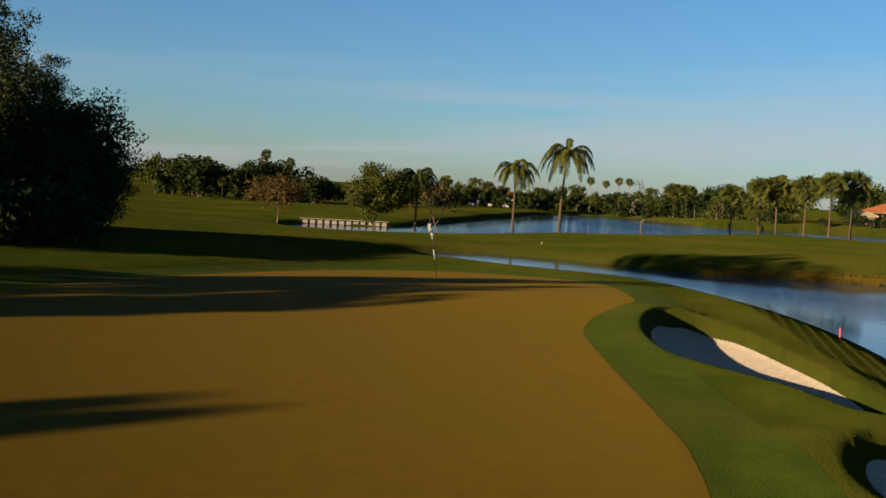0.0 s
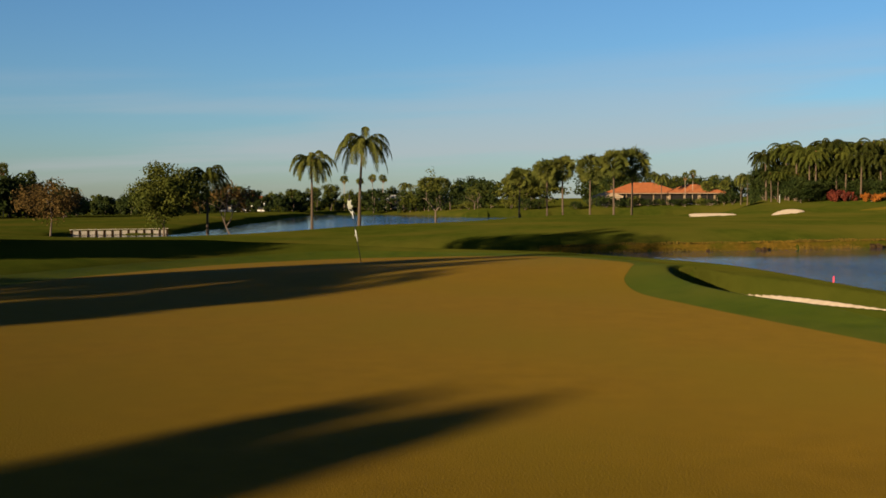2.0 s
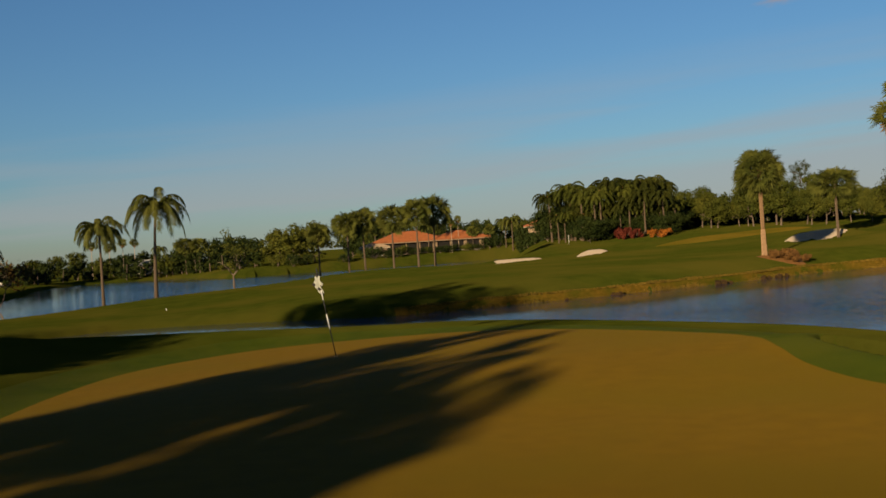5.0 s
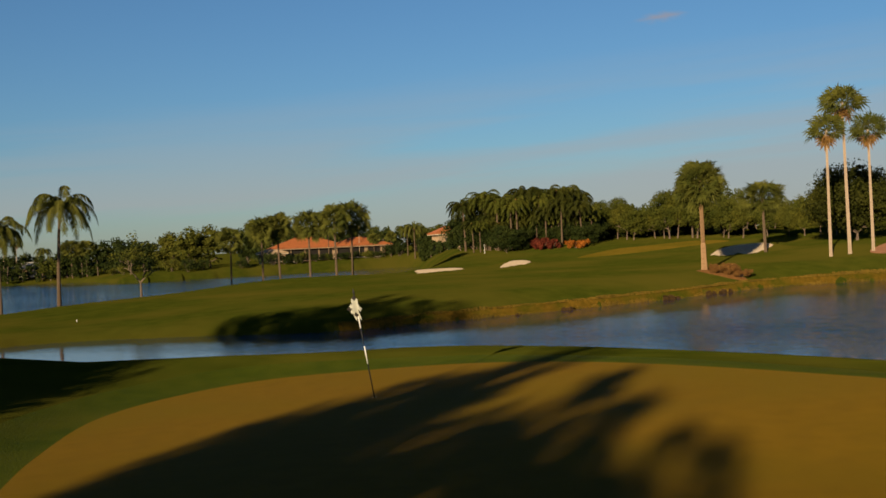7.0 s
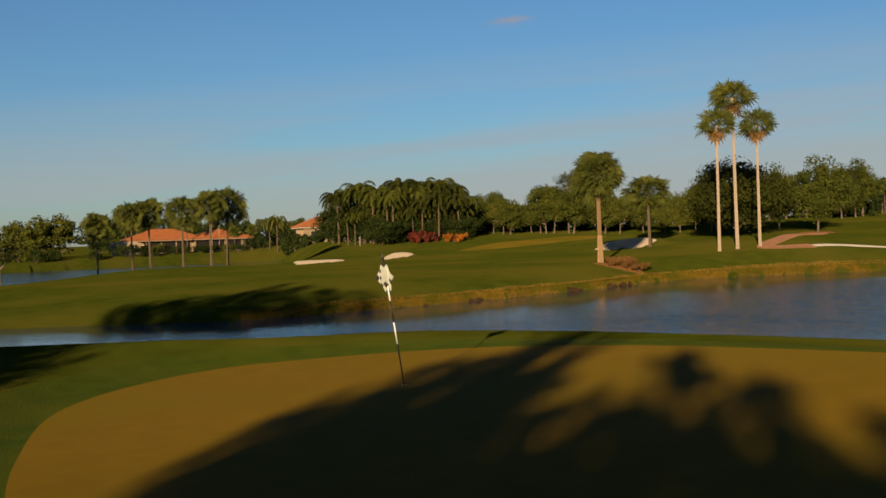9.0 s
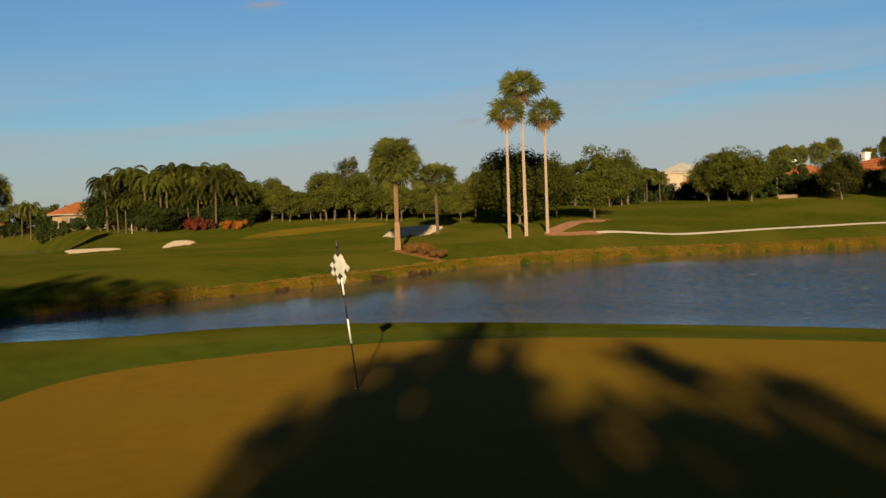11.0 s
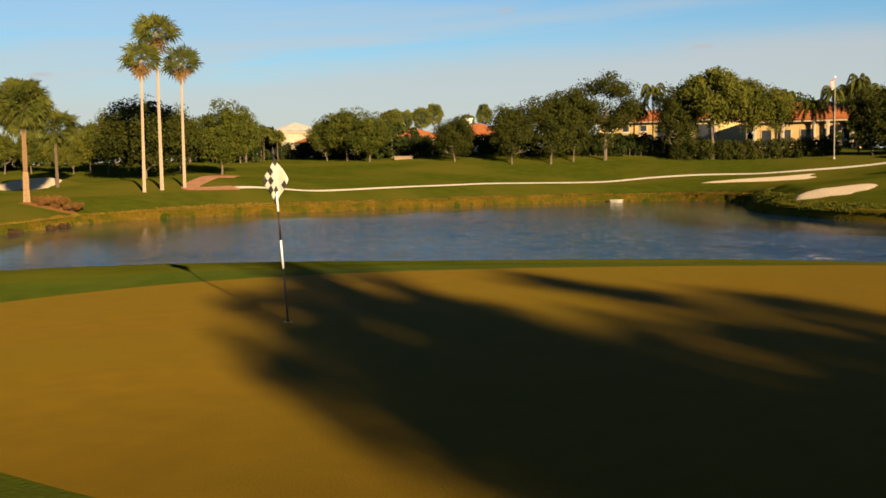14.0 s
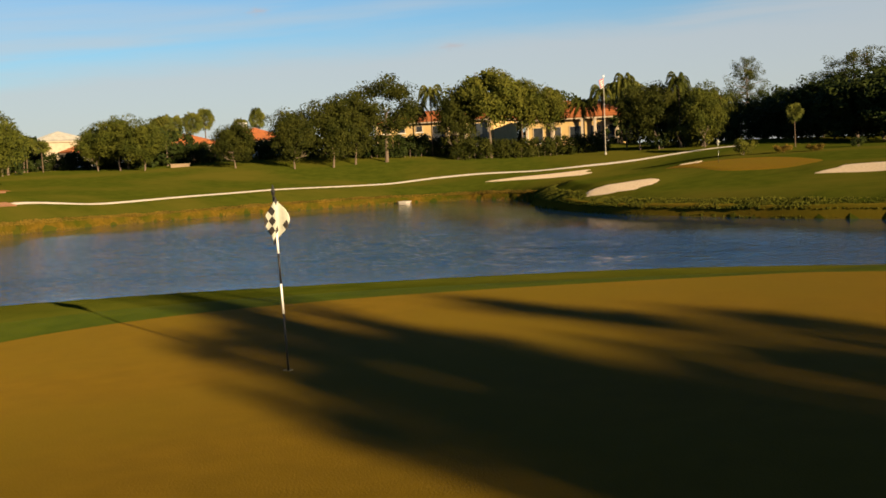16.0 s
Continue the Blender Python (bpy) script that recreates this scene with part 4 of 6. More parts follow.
KINDS.update({
    "oak_a": [lambda: broadleaf(1, 8, 8.5, M_OAK, 0.16, 90), 8],
    "olive_a": [lambda: broadleaf(4, 8, 8.0, M_OLIVE, 0.12, 90), 8], "dark_a": [lambda: broadleaf(5, 8, 9, M_SHADELEAF, 0.04, 80, 60, 0.36), 8], "dark_b": [lambda: broadleaf(6, 8, 8, M_SHADELEAF, 0.06, 80, 60, 0.36), 8],
    "oak_h": [lambda: broadleaf(51, 8, 8.2, M_OAK, 0.14, 110, 115, 0.26), 8], "oak_g": [lambda: broadleaf(52, 8, 8.2, M_OAK, 0.15, 110, 115, 0.26), 8], "oak_d": [lambda: broadleaf(53, 8, 8.0, M_DARKOAK, 0.17, 110, 115, 0.26), 8],
    "oak_o": [lambda: broadleaf(54, 8, 8.4, M_OLIVE, 0.42, 95, 115, 0.27), 8], "tall_e": [lambda: broadleaf(57, 10, 8.2, M_DARKOAK, 0.26, 95, 130, 0.24, core=False), 10], "oak_big": [lambda: broadleaf(58, 8, 11, M_DARKOAK, 0.10, 140, 120, 0.28), 8],
    "wood_a": [lambda: broadleaf(55, 8, 6.6, M_OLIVE, 0.24, 70, 90, 0.30), 8], "wood_b": [lambda: broadleaf(56, 8, 7.0, M_OAK, 0.19, 70, 90, 0.30), 8],
    "thick_a": [lambda: broadleaf(5, 8, 9, M_SHADELEAF, 0.04, 90, 150, 0.20), 8], "thick_b": [lambda: broadleaf(6, 8, 8, M_SHADELEAF, 0.06, 90, 150, 0.20), 8],
    "slim_a": [lambda: broadleaf(8, 10, 7.0, M_OAK, 0.22, 80), 10],
    "russet": [lambda: broadleaf(10, 5.5, 6.5, M_RUSSET, 0.3, 70, 55, 0.24, core=False), 5.5],
    "pine_a": [lambda: pine(11, 12), 12], "pine_b": [lambda: pine(12, 12), 12],
    "queen_a": [lambda: feather_palm(13, 8, 2.9, 24, lean=0.35), 8], "queen_b": [lambda: feather_palm(14, 7, 2.5, 23), 7], "queen_c": [lambda: feather_palm(15, 8, 2.9, 26, M_OAK), 8],
    "grove_a": [lambda: feather_palm(61, 8, 2.5, 30, M_OAK, droop=0.85), 8], "grove_b": [lambda: feather_palm(62, 7, 2.3, 30, M_DARKOAK, 0.3, droop=0.95), 7],
    "royal": [lambda: fan_palm(33, 8.3, 1.88, 170, thick=0.145, boots=True, low=-0.95), 8.3], "sabal_a": [lambda: fan_palm(16, 7.5, 1.75, 100, low=-0.9), 7.5], "sabal_b": [lambda: fan_palm(17, 7, 1.6, 92, low=-0.88), 7], "sabal_c": [lambda: fan_palm(18, 7, 1.7, 96, low=-0.92), 7],
    "fan_a": [lambda: fan_palm(19, 13, 1.70, 36, True, 0, 14, low=-0.62, name="fan_palm"), 13], "fan_b": [lambda: fan_palm(20, 12, 1.66, 34, True, 0, 16, low=-0.55, name="fan_palm"), 12],
    "shade_a": [lambda: broadleaf(31, 9.6, 2.4, M_OAK, 0.2, 130, 26, 0.26, core=False), 9.6], "shade_b": [lambda: broadleaf(32, 9.6, 2.4, M_OAK, 0.78, 46, 44, 0.26, core=False), 9.6],
    "shade_c": [lambda: broadleaf(34, 8.6, 3.8, M_OAK, 0.2, 150, 60, 0.36), 8.6],
    "far_a": [lambda: broadleaf(41, 8, 8.5, M_OAK, 0.12, 42, 34, 0.55), 8], "far_b": [lambda: broadleaf(42, 8, 7.5, M_OLIVE, 0.14, 40, 34, 0.52), 8], "far_c": [lambda: broadleaf(43, 8, 9.0, M_SHADELEAF, 0.05, 36, 30, 0.62), 8], "far_d": [lambda: broadleaf(44, 8, 6.5, M_OAK, 0.2, 36, 34, 0.5), 8],
    "bare_a": [lambda: broadleaf(45, 6, 4.6, M_OLIVE, 0.26, 26, 30, 0.2, core=False, name="sparse_tree"), 6], "bare_b": [lambda: bare_tree(22, 6, 6, M_RUSSET, 30), 6],
    "shrub_g": [lambda: shrub(23, 3.2, 2, M_OLIVE), 2], "shrub_d": [lambda: shrub(24, 3.6, 2.2, M_SHADELEAF), 2.2], "shrub_r": [lambda: shrub(25, 3.0, 1.3, M_RED), 1.3], "shrub_o": [lambda: shrub(26, 3.2, 1.2, M_ORANGE), 1.2],
    "shrub_b": [lambda: shrub(28, 2.8, 1.0, M_BRUSH, 34, 150, 0.10), 1.0],
    "reed": [lambda: shrub(27, 2.6, 1.6, M_REED), 1.6],
})

# --- big trees beside the green
for k, x, y, h in (("pine_a", -21.6, 3.2, 9.4), ("pine_b", -22.0, 7.6, 7.7), ("pine_a", -22.5, 9.0, 7.3), ("pine_b", -24, 1.0, 8.8), ("pine_b", -20.0, -0.3, 9.0)):
    plant(k, x, y, h, "tall dark pine with clumped needles beside the green", "pines beside the green")
# thicket and shrubs: their shade is partly in the dark leaf colour
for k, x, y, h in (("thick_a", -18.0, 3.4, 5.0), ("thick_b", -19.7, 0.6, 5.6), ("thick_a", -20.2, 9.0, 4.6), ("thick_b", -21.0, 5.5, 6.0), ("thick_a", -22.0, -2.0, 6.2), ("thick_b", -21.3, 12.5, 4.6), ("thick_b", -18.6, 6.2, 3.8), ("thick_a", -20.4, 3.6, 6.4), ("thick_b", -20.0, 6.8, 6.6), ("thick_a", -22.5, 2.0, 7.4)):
    plant(k, x, y, h, "dense thicket tree, leaf colour darkened for deep shade", "thicket beside the green", wide=1.1)
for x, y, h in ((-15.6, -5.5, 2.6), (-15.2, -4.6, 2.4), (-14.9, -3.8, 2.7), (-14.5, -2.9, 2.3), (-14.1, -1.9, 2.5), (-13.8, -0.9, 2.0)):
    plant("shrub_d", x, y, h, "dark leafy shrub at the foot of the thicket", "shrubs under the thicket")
# --- trees that throw the long shadows
for k, x, y, h, w in (("shade_a", -32.0, -38.3, 9.4, 1.18), ("shade_b", -31.2, -39.2, 9.8, 1.01), ("shade_a", -31.5, -41.4, 9.2, 0.79), ("shade_a", -31.0, -42.0, 9.0, 0.63), ("shade_a", -29.5, -41.8, 9.6, 1.27), ("shade_a", -29.3, -43.6, 9.2, 1.16), ("shade_a", -31.2, -47.9, 9.4, 1.3), ("shade_a", -32.4, -50.0, 9.0, 1.27), ("shade_c", -29.4, -62.7, 8.7, 0.95), ("shade_b", -31.8, -39.3, 8.9, 0.9), ("shade_b", -30.4, -39.4, 8.9, 0.9)):
    plant(k, x, y, h, "tall tree whose long shadow falls across the course", "shade trees", wide=w)
# unseen trees added to the southwest to shade thicket and mound
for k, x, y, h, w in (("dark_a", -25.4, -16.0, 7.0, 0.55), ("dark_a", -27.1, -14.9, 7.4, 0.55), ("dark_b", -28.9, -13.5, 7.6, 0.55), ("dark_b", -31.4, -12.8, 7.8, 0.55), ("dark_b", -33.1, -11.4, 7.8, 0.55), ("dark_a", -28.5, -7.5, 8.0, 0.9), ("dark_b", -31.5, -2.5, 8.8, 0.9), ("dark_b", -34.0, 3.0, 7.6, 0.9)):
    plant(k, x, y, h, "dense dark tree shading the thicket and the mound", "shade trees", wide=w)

# --- by the lake
plant("russet", -31.1, 62.8, 5.2, "russet half-bare tree by the timber bridge")
plant("oak_a", -20.9, 61.3, 6.6, "dark round tree on the lake shore", wide=0.95)
plant("queen_c", -17.8, 64.1, 6.8, "dark queen palm on the lake shore", "palms on the shore")
plant("bare_b", -16.1, 69.6, 5.6, "brown sparse tree on the lake shore")
plant("queen_b", -8.9, 66.2, 7.2, "queen palm with drooping fronds on the shore", "palms on the shore")
plant("queen_a", -4.9, 69.0, 9.0, "tall queen palm with arching fronds on the shore", "palms on the shore", turn=0)
plant("bare_a", 2.1, 81.2, 6.2, "thin half-bare tree at the lake edge")
for k, x, y, h in (("sabal_b", 11.2, 89.3, 6.2), ("sabal_c", 14.2, 88.8, 6.7), ("sabal_b", 16.0, 89.5, 7.0), ("sabal_c", 18.9, 88.9, 7.1), ("sabal_b", 21.4, 88.3, 7.4), ("sabal_a", 23.9, 91.5, 8.4)):
    plant(k, x, y, h, "cabbage palm in a row along the far lake shore", "row of cabbage palms")
# --- across the pond
plant("royal", 42.5, 55.4, 8.9, "thick cabbage palm with sunlit trunk on a mulch bed")
for k, x, y, h in (("fan_b", 56.9, 58.6, 12.4), ("fan_a", 58.7, 58.4, 14.8), ("fan_b", 60.3, 57.4, 12.0)):
    plant(k, x, y, h, "very tall slender fan palm with dry skirt", "three tall fan palms")
plant("shrub_b", 43.3, 53.9, 1.0, "low russet brush at the foot of the palm")
plant("shrub_b", 43.9, 53.0, 0.75, "low russet brush on the bank below the palm")
plant("sabal_c", 60.0, 72.2, 7.3, "cabbage palm behind a sand bunker", wide=1.3)

# --- far left woods
for k, x, y, h, w in (("far_a", -80.5, 132.9, 7.3, 0.89), ("far_d", -78.9, 135.5, 6.5, 0.94), ("far_c", -77.1, 137.0, 7.3, 1.23), ("far_c", -69.9, 126.4, 7.0, 1.1), ("far_c", -71.8, 134.7, 6.1, 1.05), ("far_c", -72.5, 141.8, 6.1, 1.23), ("far_a", -66.4, 136.4, 6.6, 1.19), ("far_c", -62.4, 131.9, 7.3, 0.94), ("far_a", -62.1, 135.8, 5.9, 1.06), ("far_c", -61.3, 140.7, 7.2, 1.22), ("far_c", -56.5, 135.7, 4.7, 0.98), ("far_c", -52.4, 130.9, 5.0, 1.16), ("far_a", -55.8, 148.2, 4.3, 0.86)):
    plant(k, x, y, h, "dark woodland tree behind the fairway", "woods behind the fairway", wide=w)
# --- far left palms
for k, x, y, h, w in (("fan_b", -79.9, 145.1, 6.6, 0.8), ("fan_b", -77.8, 146.1, 7.3, 0.8), ("fan_b", -68.5, 150.2, 9.2, 0.8), ("fan_b", -64.5, 151.8, 7.9, 0.8), ("sabal_b", -69.0, 133.6, 3.7, 1.0), ("sabal_c", -67.2, 134.4, 4.0, 1.0), ("sabal_b", -65.3, 133.1, 3.6, 1.0)):
    plant(k, x, y, h, "slim palm standing over the woods", "palms over the woods", wide=w)
# --- woods across the lake
for k, x, y, h, w in (("far_a", -88.8, 241.6, 4.1, 1.23), ("far_c", -79.5, 221.1, 3.9, 1.19), ("far_d", -75.9, 226.4, 4.6, 1.03), ("far_c", -72.1, 223.7, 3.9, 1.0), ("far_c", -70.0, 230.3, 4.9, 0.89), ("far_c", -63.6, 224.8, 5.7, 1.14), ("far_a", -63.6, 237.4, 5.4, 0.98), ("far_d", -64.2, 250.3, 5.7, 0.93), ("far_c", -54.2, 225.0, 5.8, 0.95), ("far_a", -50.0, 225.9, 6.1, 0.95), ("far_a", -48.3, 232.8, 5.9, 1.21), ("far_a", -44.8, 237.6, 4.8, 1.11), ("far_d", -42.1, 237.7, 5.6, 1.22), ("far_a", -39.1, 245.9, 5.1, 1.11), ("far_d", -35.6, 250.5, 5.3, 0.99), ("far_c", -32.9, 255.7, 5.5, 1.12), ("far_d", -29.6, 256.1, 6.4, 0.87), ("far_d", -24.0, 242.8, 6.8, 1.01), ("far_a", -18.0, 232.6, 5.4, 0.9), ("far_c", -15.1, 245.9, 5.3, 0.93)):
    plant(k, x, y, h, "dark tree beyond the lake", "trees beyond the lake", wide=w)
for k, x, y, h, w in (("far_c", -11.3, 246.6, 5.4, 1.22), ("far_a", -9.0, 247.6, 5.9, 1.2), ("far_a", -4.4, 233.5, 5.1, 1.21), ("far_c", 0.1, 233.8, 6.3, 1.0), ("far_c", 2.9, 252.7, 6.2, 1.01), ("far_d", 6.7, 241.8, 6.1, 1.02), ("far_c", 9.4, 256.3, 8.5, 0.97)):
    plant(k, x, y, h, "dark tree beyond the lake", "trees beyond the lake", wide=w)
# --- palms across the lake
for k, x, y, h, w in (("sabal_b", -55.1, 233.0, 7.4, 1.0), ("queen_b", -46.9, 229.7, 7.2, 1.0), ("sabal_c", -45.9, 240.2, 6.7, 1.0), ("fan_b", -20.4, 239.0, 8.6, 0.9), ("fan_b", -16.5, 237.4, 7.9, 0.9), ("fan_b", -13.8, 241.6, 8.9, 0.9), ("fan_b", -11.2, 239.8, 8.7, 0.9), ("sabal_c", 0.0, 232.4, 8.5, 1.3), ("sabal_b", 2.9, 230.5, 8.0, 1.3), ("queen_b", -5.6, 240.2, 6.7, 1.0), ("queen_c", -32.7, 237.4, 5.6, 1.0)):
    plant(k, x, y, h, "palm beyond the lake", "palms beyond the lake", wide=w)
# --- shrubs and trees by the lake houses
for k, x, y, h, w in (("far_b", 18.1, 209.4, 7.9, 1.1), ("far_b", 21.1, 202.0, 8.4, 1.2), ("far_b", 25.2, 204.5, 8.7, 1.2), ("far_a", 21.2, 239.2, 8.4, 1.0), ("far_b", 22.3, 212.6, 6.3, 1.2), ("far_c", 13.9, 217.8, 6.5, 1.0), ("far_c", 11.3, 228.0, 7.5, 1.0), ("bare_a", 9.8, 202.2, 5.8, 1.2)):
    plant(k, x, y, h, "olive tree in a lakeside garden", "lakeside garden trees", wide=w)
# --- garden shrubs
for k, x, y, h, w in (("shrub_g", 17.1, 199.4, 2.9, 0.8), ("shrub_d", 20.2, 199.1, 2.9, 0.8), ("shrub_d", 23.1, 200.7, 2.5, 0.8), ("shrub_g", 8.9, 208.2, 2.1, 1.0), ("shrub_g", 7.3, 218.3, 1.6, 1.0), ("shrub_d", 31.0, 202.6, 2.0, 1.0), ("shrub_g", 43.8, 207.3, 2.6, 0.7), ("shrub_d", 45.9, 208.9, 1.8, 1.0), ("shrub_g", 50.3, 209.9, 1.7, 0.7), ("shrub_d", 54.2, 211.0, 1.8, 0.7), ("shrub_g", 59.3, 211.7, 2.0, 0.7), ("shrub_d", 64.2, 211.3, 3.8, 0.8), ("shrub_d", 65.6, 209.8, 3.4, 0.8), ("shrub_d", 40.0, 206.0, 2.2, 1.1), ("shrub_d", 42.5, 206.5, 2.2, 1.0), ("shrub_d", 47.1, 208.6, 1.9, 1.1), ("shrub_d", 52.8, 210.3, 1.8, 1.1), ("shrub_d", 56.8, 212.4, 1.7, 1.1), ("shrub_g", 58.7, 211.8, 1.5, 1.1), ("shrub_d", 37.6, 205.5, 3.0, 1.2)):
    plant(k, x, y, h, "clipped shrub in a lakeside garden", "lakeside shrubs", wide=w)
for k, x, y, h, w in (("shrub_d", 45.3, 209.0, 1.9, 1.2), ("shrub_d", 49.7, 210.0, 1.7, 1.2), ("shrub_d", 55.1, 210.7, 1.7, 1.2), ("shrub_d", 61.2, 211.1, 1.9, 1.2)):
    plant(k, x, y, h, "clipped shrub in a lakeside garden", "lakeside shrubs", wide=w)
# --- trees behind the lake houses
for k, x, y, h, w in (("far_c", 40.3, 250.9, 9.6, 0.92), ("far_c", 43.5, 245.9, 9.1, 1.21), ("far_a", 46.3, 240.9, 9.9, 1.16), ("far_d", 49.1, 242.9, 8.2, 0.99), ("queen_c", 55.3, 250.4, 8.4, 0.98), ("far_c", 58.7, 247.3, 7.1, 1.05), ("far_d", 59.2, 238.4, 7.1, 0.99), ("far_a", 64.8, 246.6, 7.0, 1.1), ("far_c", 68.3, 249.5, 7.1, 1.2), ("far_d", 68.7, 236.6, 7.0, 0.98), ("far_a", 73.0, 242.6, 6.9, 0.89), ("queen_c", 74.3, 234.5, 6.7, 1.05), ("far_a", 82.2, 249.0, 7.6, 1.11), ("far_d", 83.6, 244.7, 5.9, 1.19), ("far_d", 85.0, 237.9, 6.4, 1.0)):
    plant(k, x, y, h, "tree behind the orange-roofed houses", "trees behind houses", wide=w)
# --- palms at the lake houses
for k, x, y, h, w in (("fan_b", 55.6, 210.6, 7.6, 0.8), ("fan_b", 57.5, 212.2, 7.8, 0.8), ("queen_b", 67.5, 205.0, 7.6, 1.0), ("queen_b", 50.3, 209.9, 7.2, 1.0), ("sabal_b", 63.9, 210.3, 5.8, 1.0), ("far_c", 67.7, 195.5, 5.8, 0.75), ("far_c", 68.0, 200.6, 5.0, 0.7), ("queen_b", 67.0, 208.3, 6.3, 1.0), ("sabal_c", 60.5, 211.3, 5.7, 1.0)):
    plant(k, x, y, h, "garden palm beside an orange-roofed house", "garden palms", wide=w)
# --- palm grove
for k, x, y, h, w in (("grove_b", 47.3, 120.8, 7.0, 1.15), ("grove_a", 50.0, 123.8, 7.2, 1.15), ("grove_a", 49.2, 118.2, 8.0, 1.15), ("grove_a", 49.5, 114.7, 7.2, 1.15), ("grove_a", 52.0, 118.3, 7.4, 1.15), ("grove_a", 50.6, 112.8, 6.6, 1.15), ("grove_b", 53.5, 115.7, 8.0, 1.15), ("grove_b", 55.2, 117.3, 8.0, 1.15), ("grove_a", 55.2, 114.1, 7.0, 1.15), ("grove_a", 57.3, 116.5, 7.5, 1.15), ("grove_b", 57.8, 114.6, 7.6, 1.15), ("grove_a", 61.6, 119.9, 7.8, 1.15), ("grove_b", 62.1, 118.9, 7.1, 1.15), ("grove_b", 62.2, 116.9, 6.8, 1.15), ("grove_b", 51.3, 121.1, 6.7, 1.15), ("grove_a", 51.5, 113.0, 7.0, 1.15), ("grove_a", 57.5, 120.6, 6.3, 1.15), ("grove_b", 56.2, 109.7, 6.3, 1.15), ("grove_b", 58.0, 107.6, 5.9, 1.15)):
    plant(k, x, y, h, "queen palm in a dense grove", "palm grove", wide=w)
# --- lower palms along the front of the grove
for k, x, y, h, w in (("grove_b", 46.6, 116.0, 4.2, 1.3), ("grove_a", 47.3, 115.4, 4.2, 1.3), ("grove_b", 49.3, 117.5, 5.1, 1.3), ("grove_a", 49.0, 116.2, 4.0, 1.3), ("grove_b", 49.7, 114.4, 3.9, 1.3), ("grove_a", 51.7, 116.4, 5.2, 1.3), ("grove_b", 52.3, 113.9, 4.1, 1.3), ("grove_a", 52.8, 115.3, 5.3, 1.3), ("grove_b", 54.1, 112.7, 4.8, 1.3), ("grove_a", 54.5, 113.7, 3.8, 1.3), ("grove_b", 55.0, 111.9, 5.4, 1.3), ("grove_a", 56.4, 113.1, 4.1, 1.3), ("grove_b", 57.3, 112.7, 5.4, 1.3), ("grove_a", 58.0, 112.1, 4.3, 1.3), ("grove_b", 58.4, 111.5, 3.7, 1.3), ("grove_a", 58.8, 112.4, 3.5, 1.3), ("grove_b", 59.2, 111.3, 4.0, 1.3), ("grove_a", 60.8, 110.4, 4.2, 1.3),):
    plant(k, x, y, h, "low queen palm with full fronds at the grove edge", "palm grove", wide=w)
# --- grove undergrowth: dark foliage added for the shade between the palms
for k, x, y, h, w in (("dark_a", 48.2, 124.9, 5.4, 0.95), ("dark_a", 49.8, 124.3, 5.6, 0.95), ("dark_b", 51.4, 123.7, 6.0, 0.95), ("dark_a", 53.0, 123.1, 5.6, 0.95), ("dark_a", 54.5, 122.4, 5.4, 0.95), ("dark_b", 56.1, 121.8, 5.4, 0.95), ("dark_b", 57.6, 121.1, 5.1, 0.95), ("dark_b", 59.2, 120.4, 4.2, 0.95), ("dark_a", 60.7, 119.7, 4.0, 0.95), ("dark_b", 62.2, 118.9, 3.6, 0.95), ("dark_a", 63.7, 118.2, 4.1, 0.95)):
    plant(k, x, y, h, "dark filler foliage for the shade under the palm grove", "grove undergrowth", wide=w)
# --- grove shrubs
for k, x, y, h, w in (("shrub_r", 52.7, 108.6, 1.7, 0.85), ("shrub_r", 53.9, 108.0, 1.4, 0.85), ("shrub_o", 55.9, 105.2, 1.25, 1.0)):
    plant(k, x, y, h, "bright shrub at the foot of the grove", "grove shrubs", wide=w)
# --- woods behind the fairway
for k, x, y, h, w in (("far_d", 86.5, 159.4, 5.6, 1.01), ("far_c", 80.7, 144.0, 5.4, 1.2), ("far_c", 84.8, 147.1, 5.6, 0.92), ("far_a", 89.9, 152.7, 5.9, 1.17), ("far_a", 93.6, 153.9, 5.8, 1.07), ("far_d", 95.9, 154.0, 4.9, 1.14), ("far_d", 93.0, 143.8, 3.2, 1.18), ("far_a", 100.3, 151.6, 4.7, 1.22), ("far_c", 92.8, 135.7, 4.8, 0.95), ("far_d", 103.4, 146.5, 4.9, 1.18), ("far_a", 107.1, 146.6, 4.1, 1.11), ("far_d", 103.6, 138.8, 3.9, 1.22), ("pine_a", 101.5, 147.1, 9.4, 0.7), ("far_d", 98.4, 137.0, 7.4, 1.0), ("far_a", 86.3, 122.2, 3.5, 0.95), ("far_a", 88.2, 122.2, 4.2, 0.97), ("far_b", 93.0, 124.5, 4.5, 0.94), ("far_a", 96.2, 125.5, 4.8, 1.13), ("far_a", 94.9, 120.8, 3.8, 0.97), ("slim_a", 88.9, 110.9, 4.3, 0.88)):
    plant(k, x, y, h, "woodland tree behind the far fairway", "woods behind the far fairway", wide=w)
for k, x, y, h, w in (("far_d", 96.8, 117.9, 4.1, 1.13), ("far_a", 95.6, 113.4, 4.5, 1.24), ("far_c", 103.3, 118.6, 4.7, 1.15), ("dark_a", 92.6, 104.1, 4.7, 0.96)):
    plant(k, x, y, h, "woodland tree behind the far fairway", "woods behind the far fairway", wide=w)
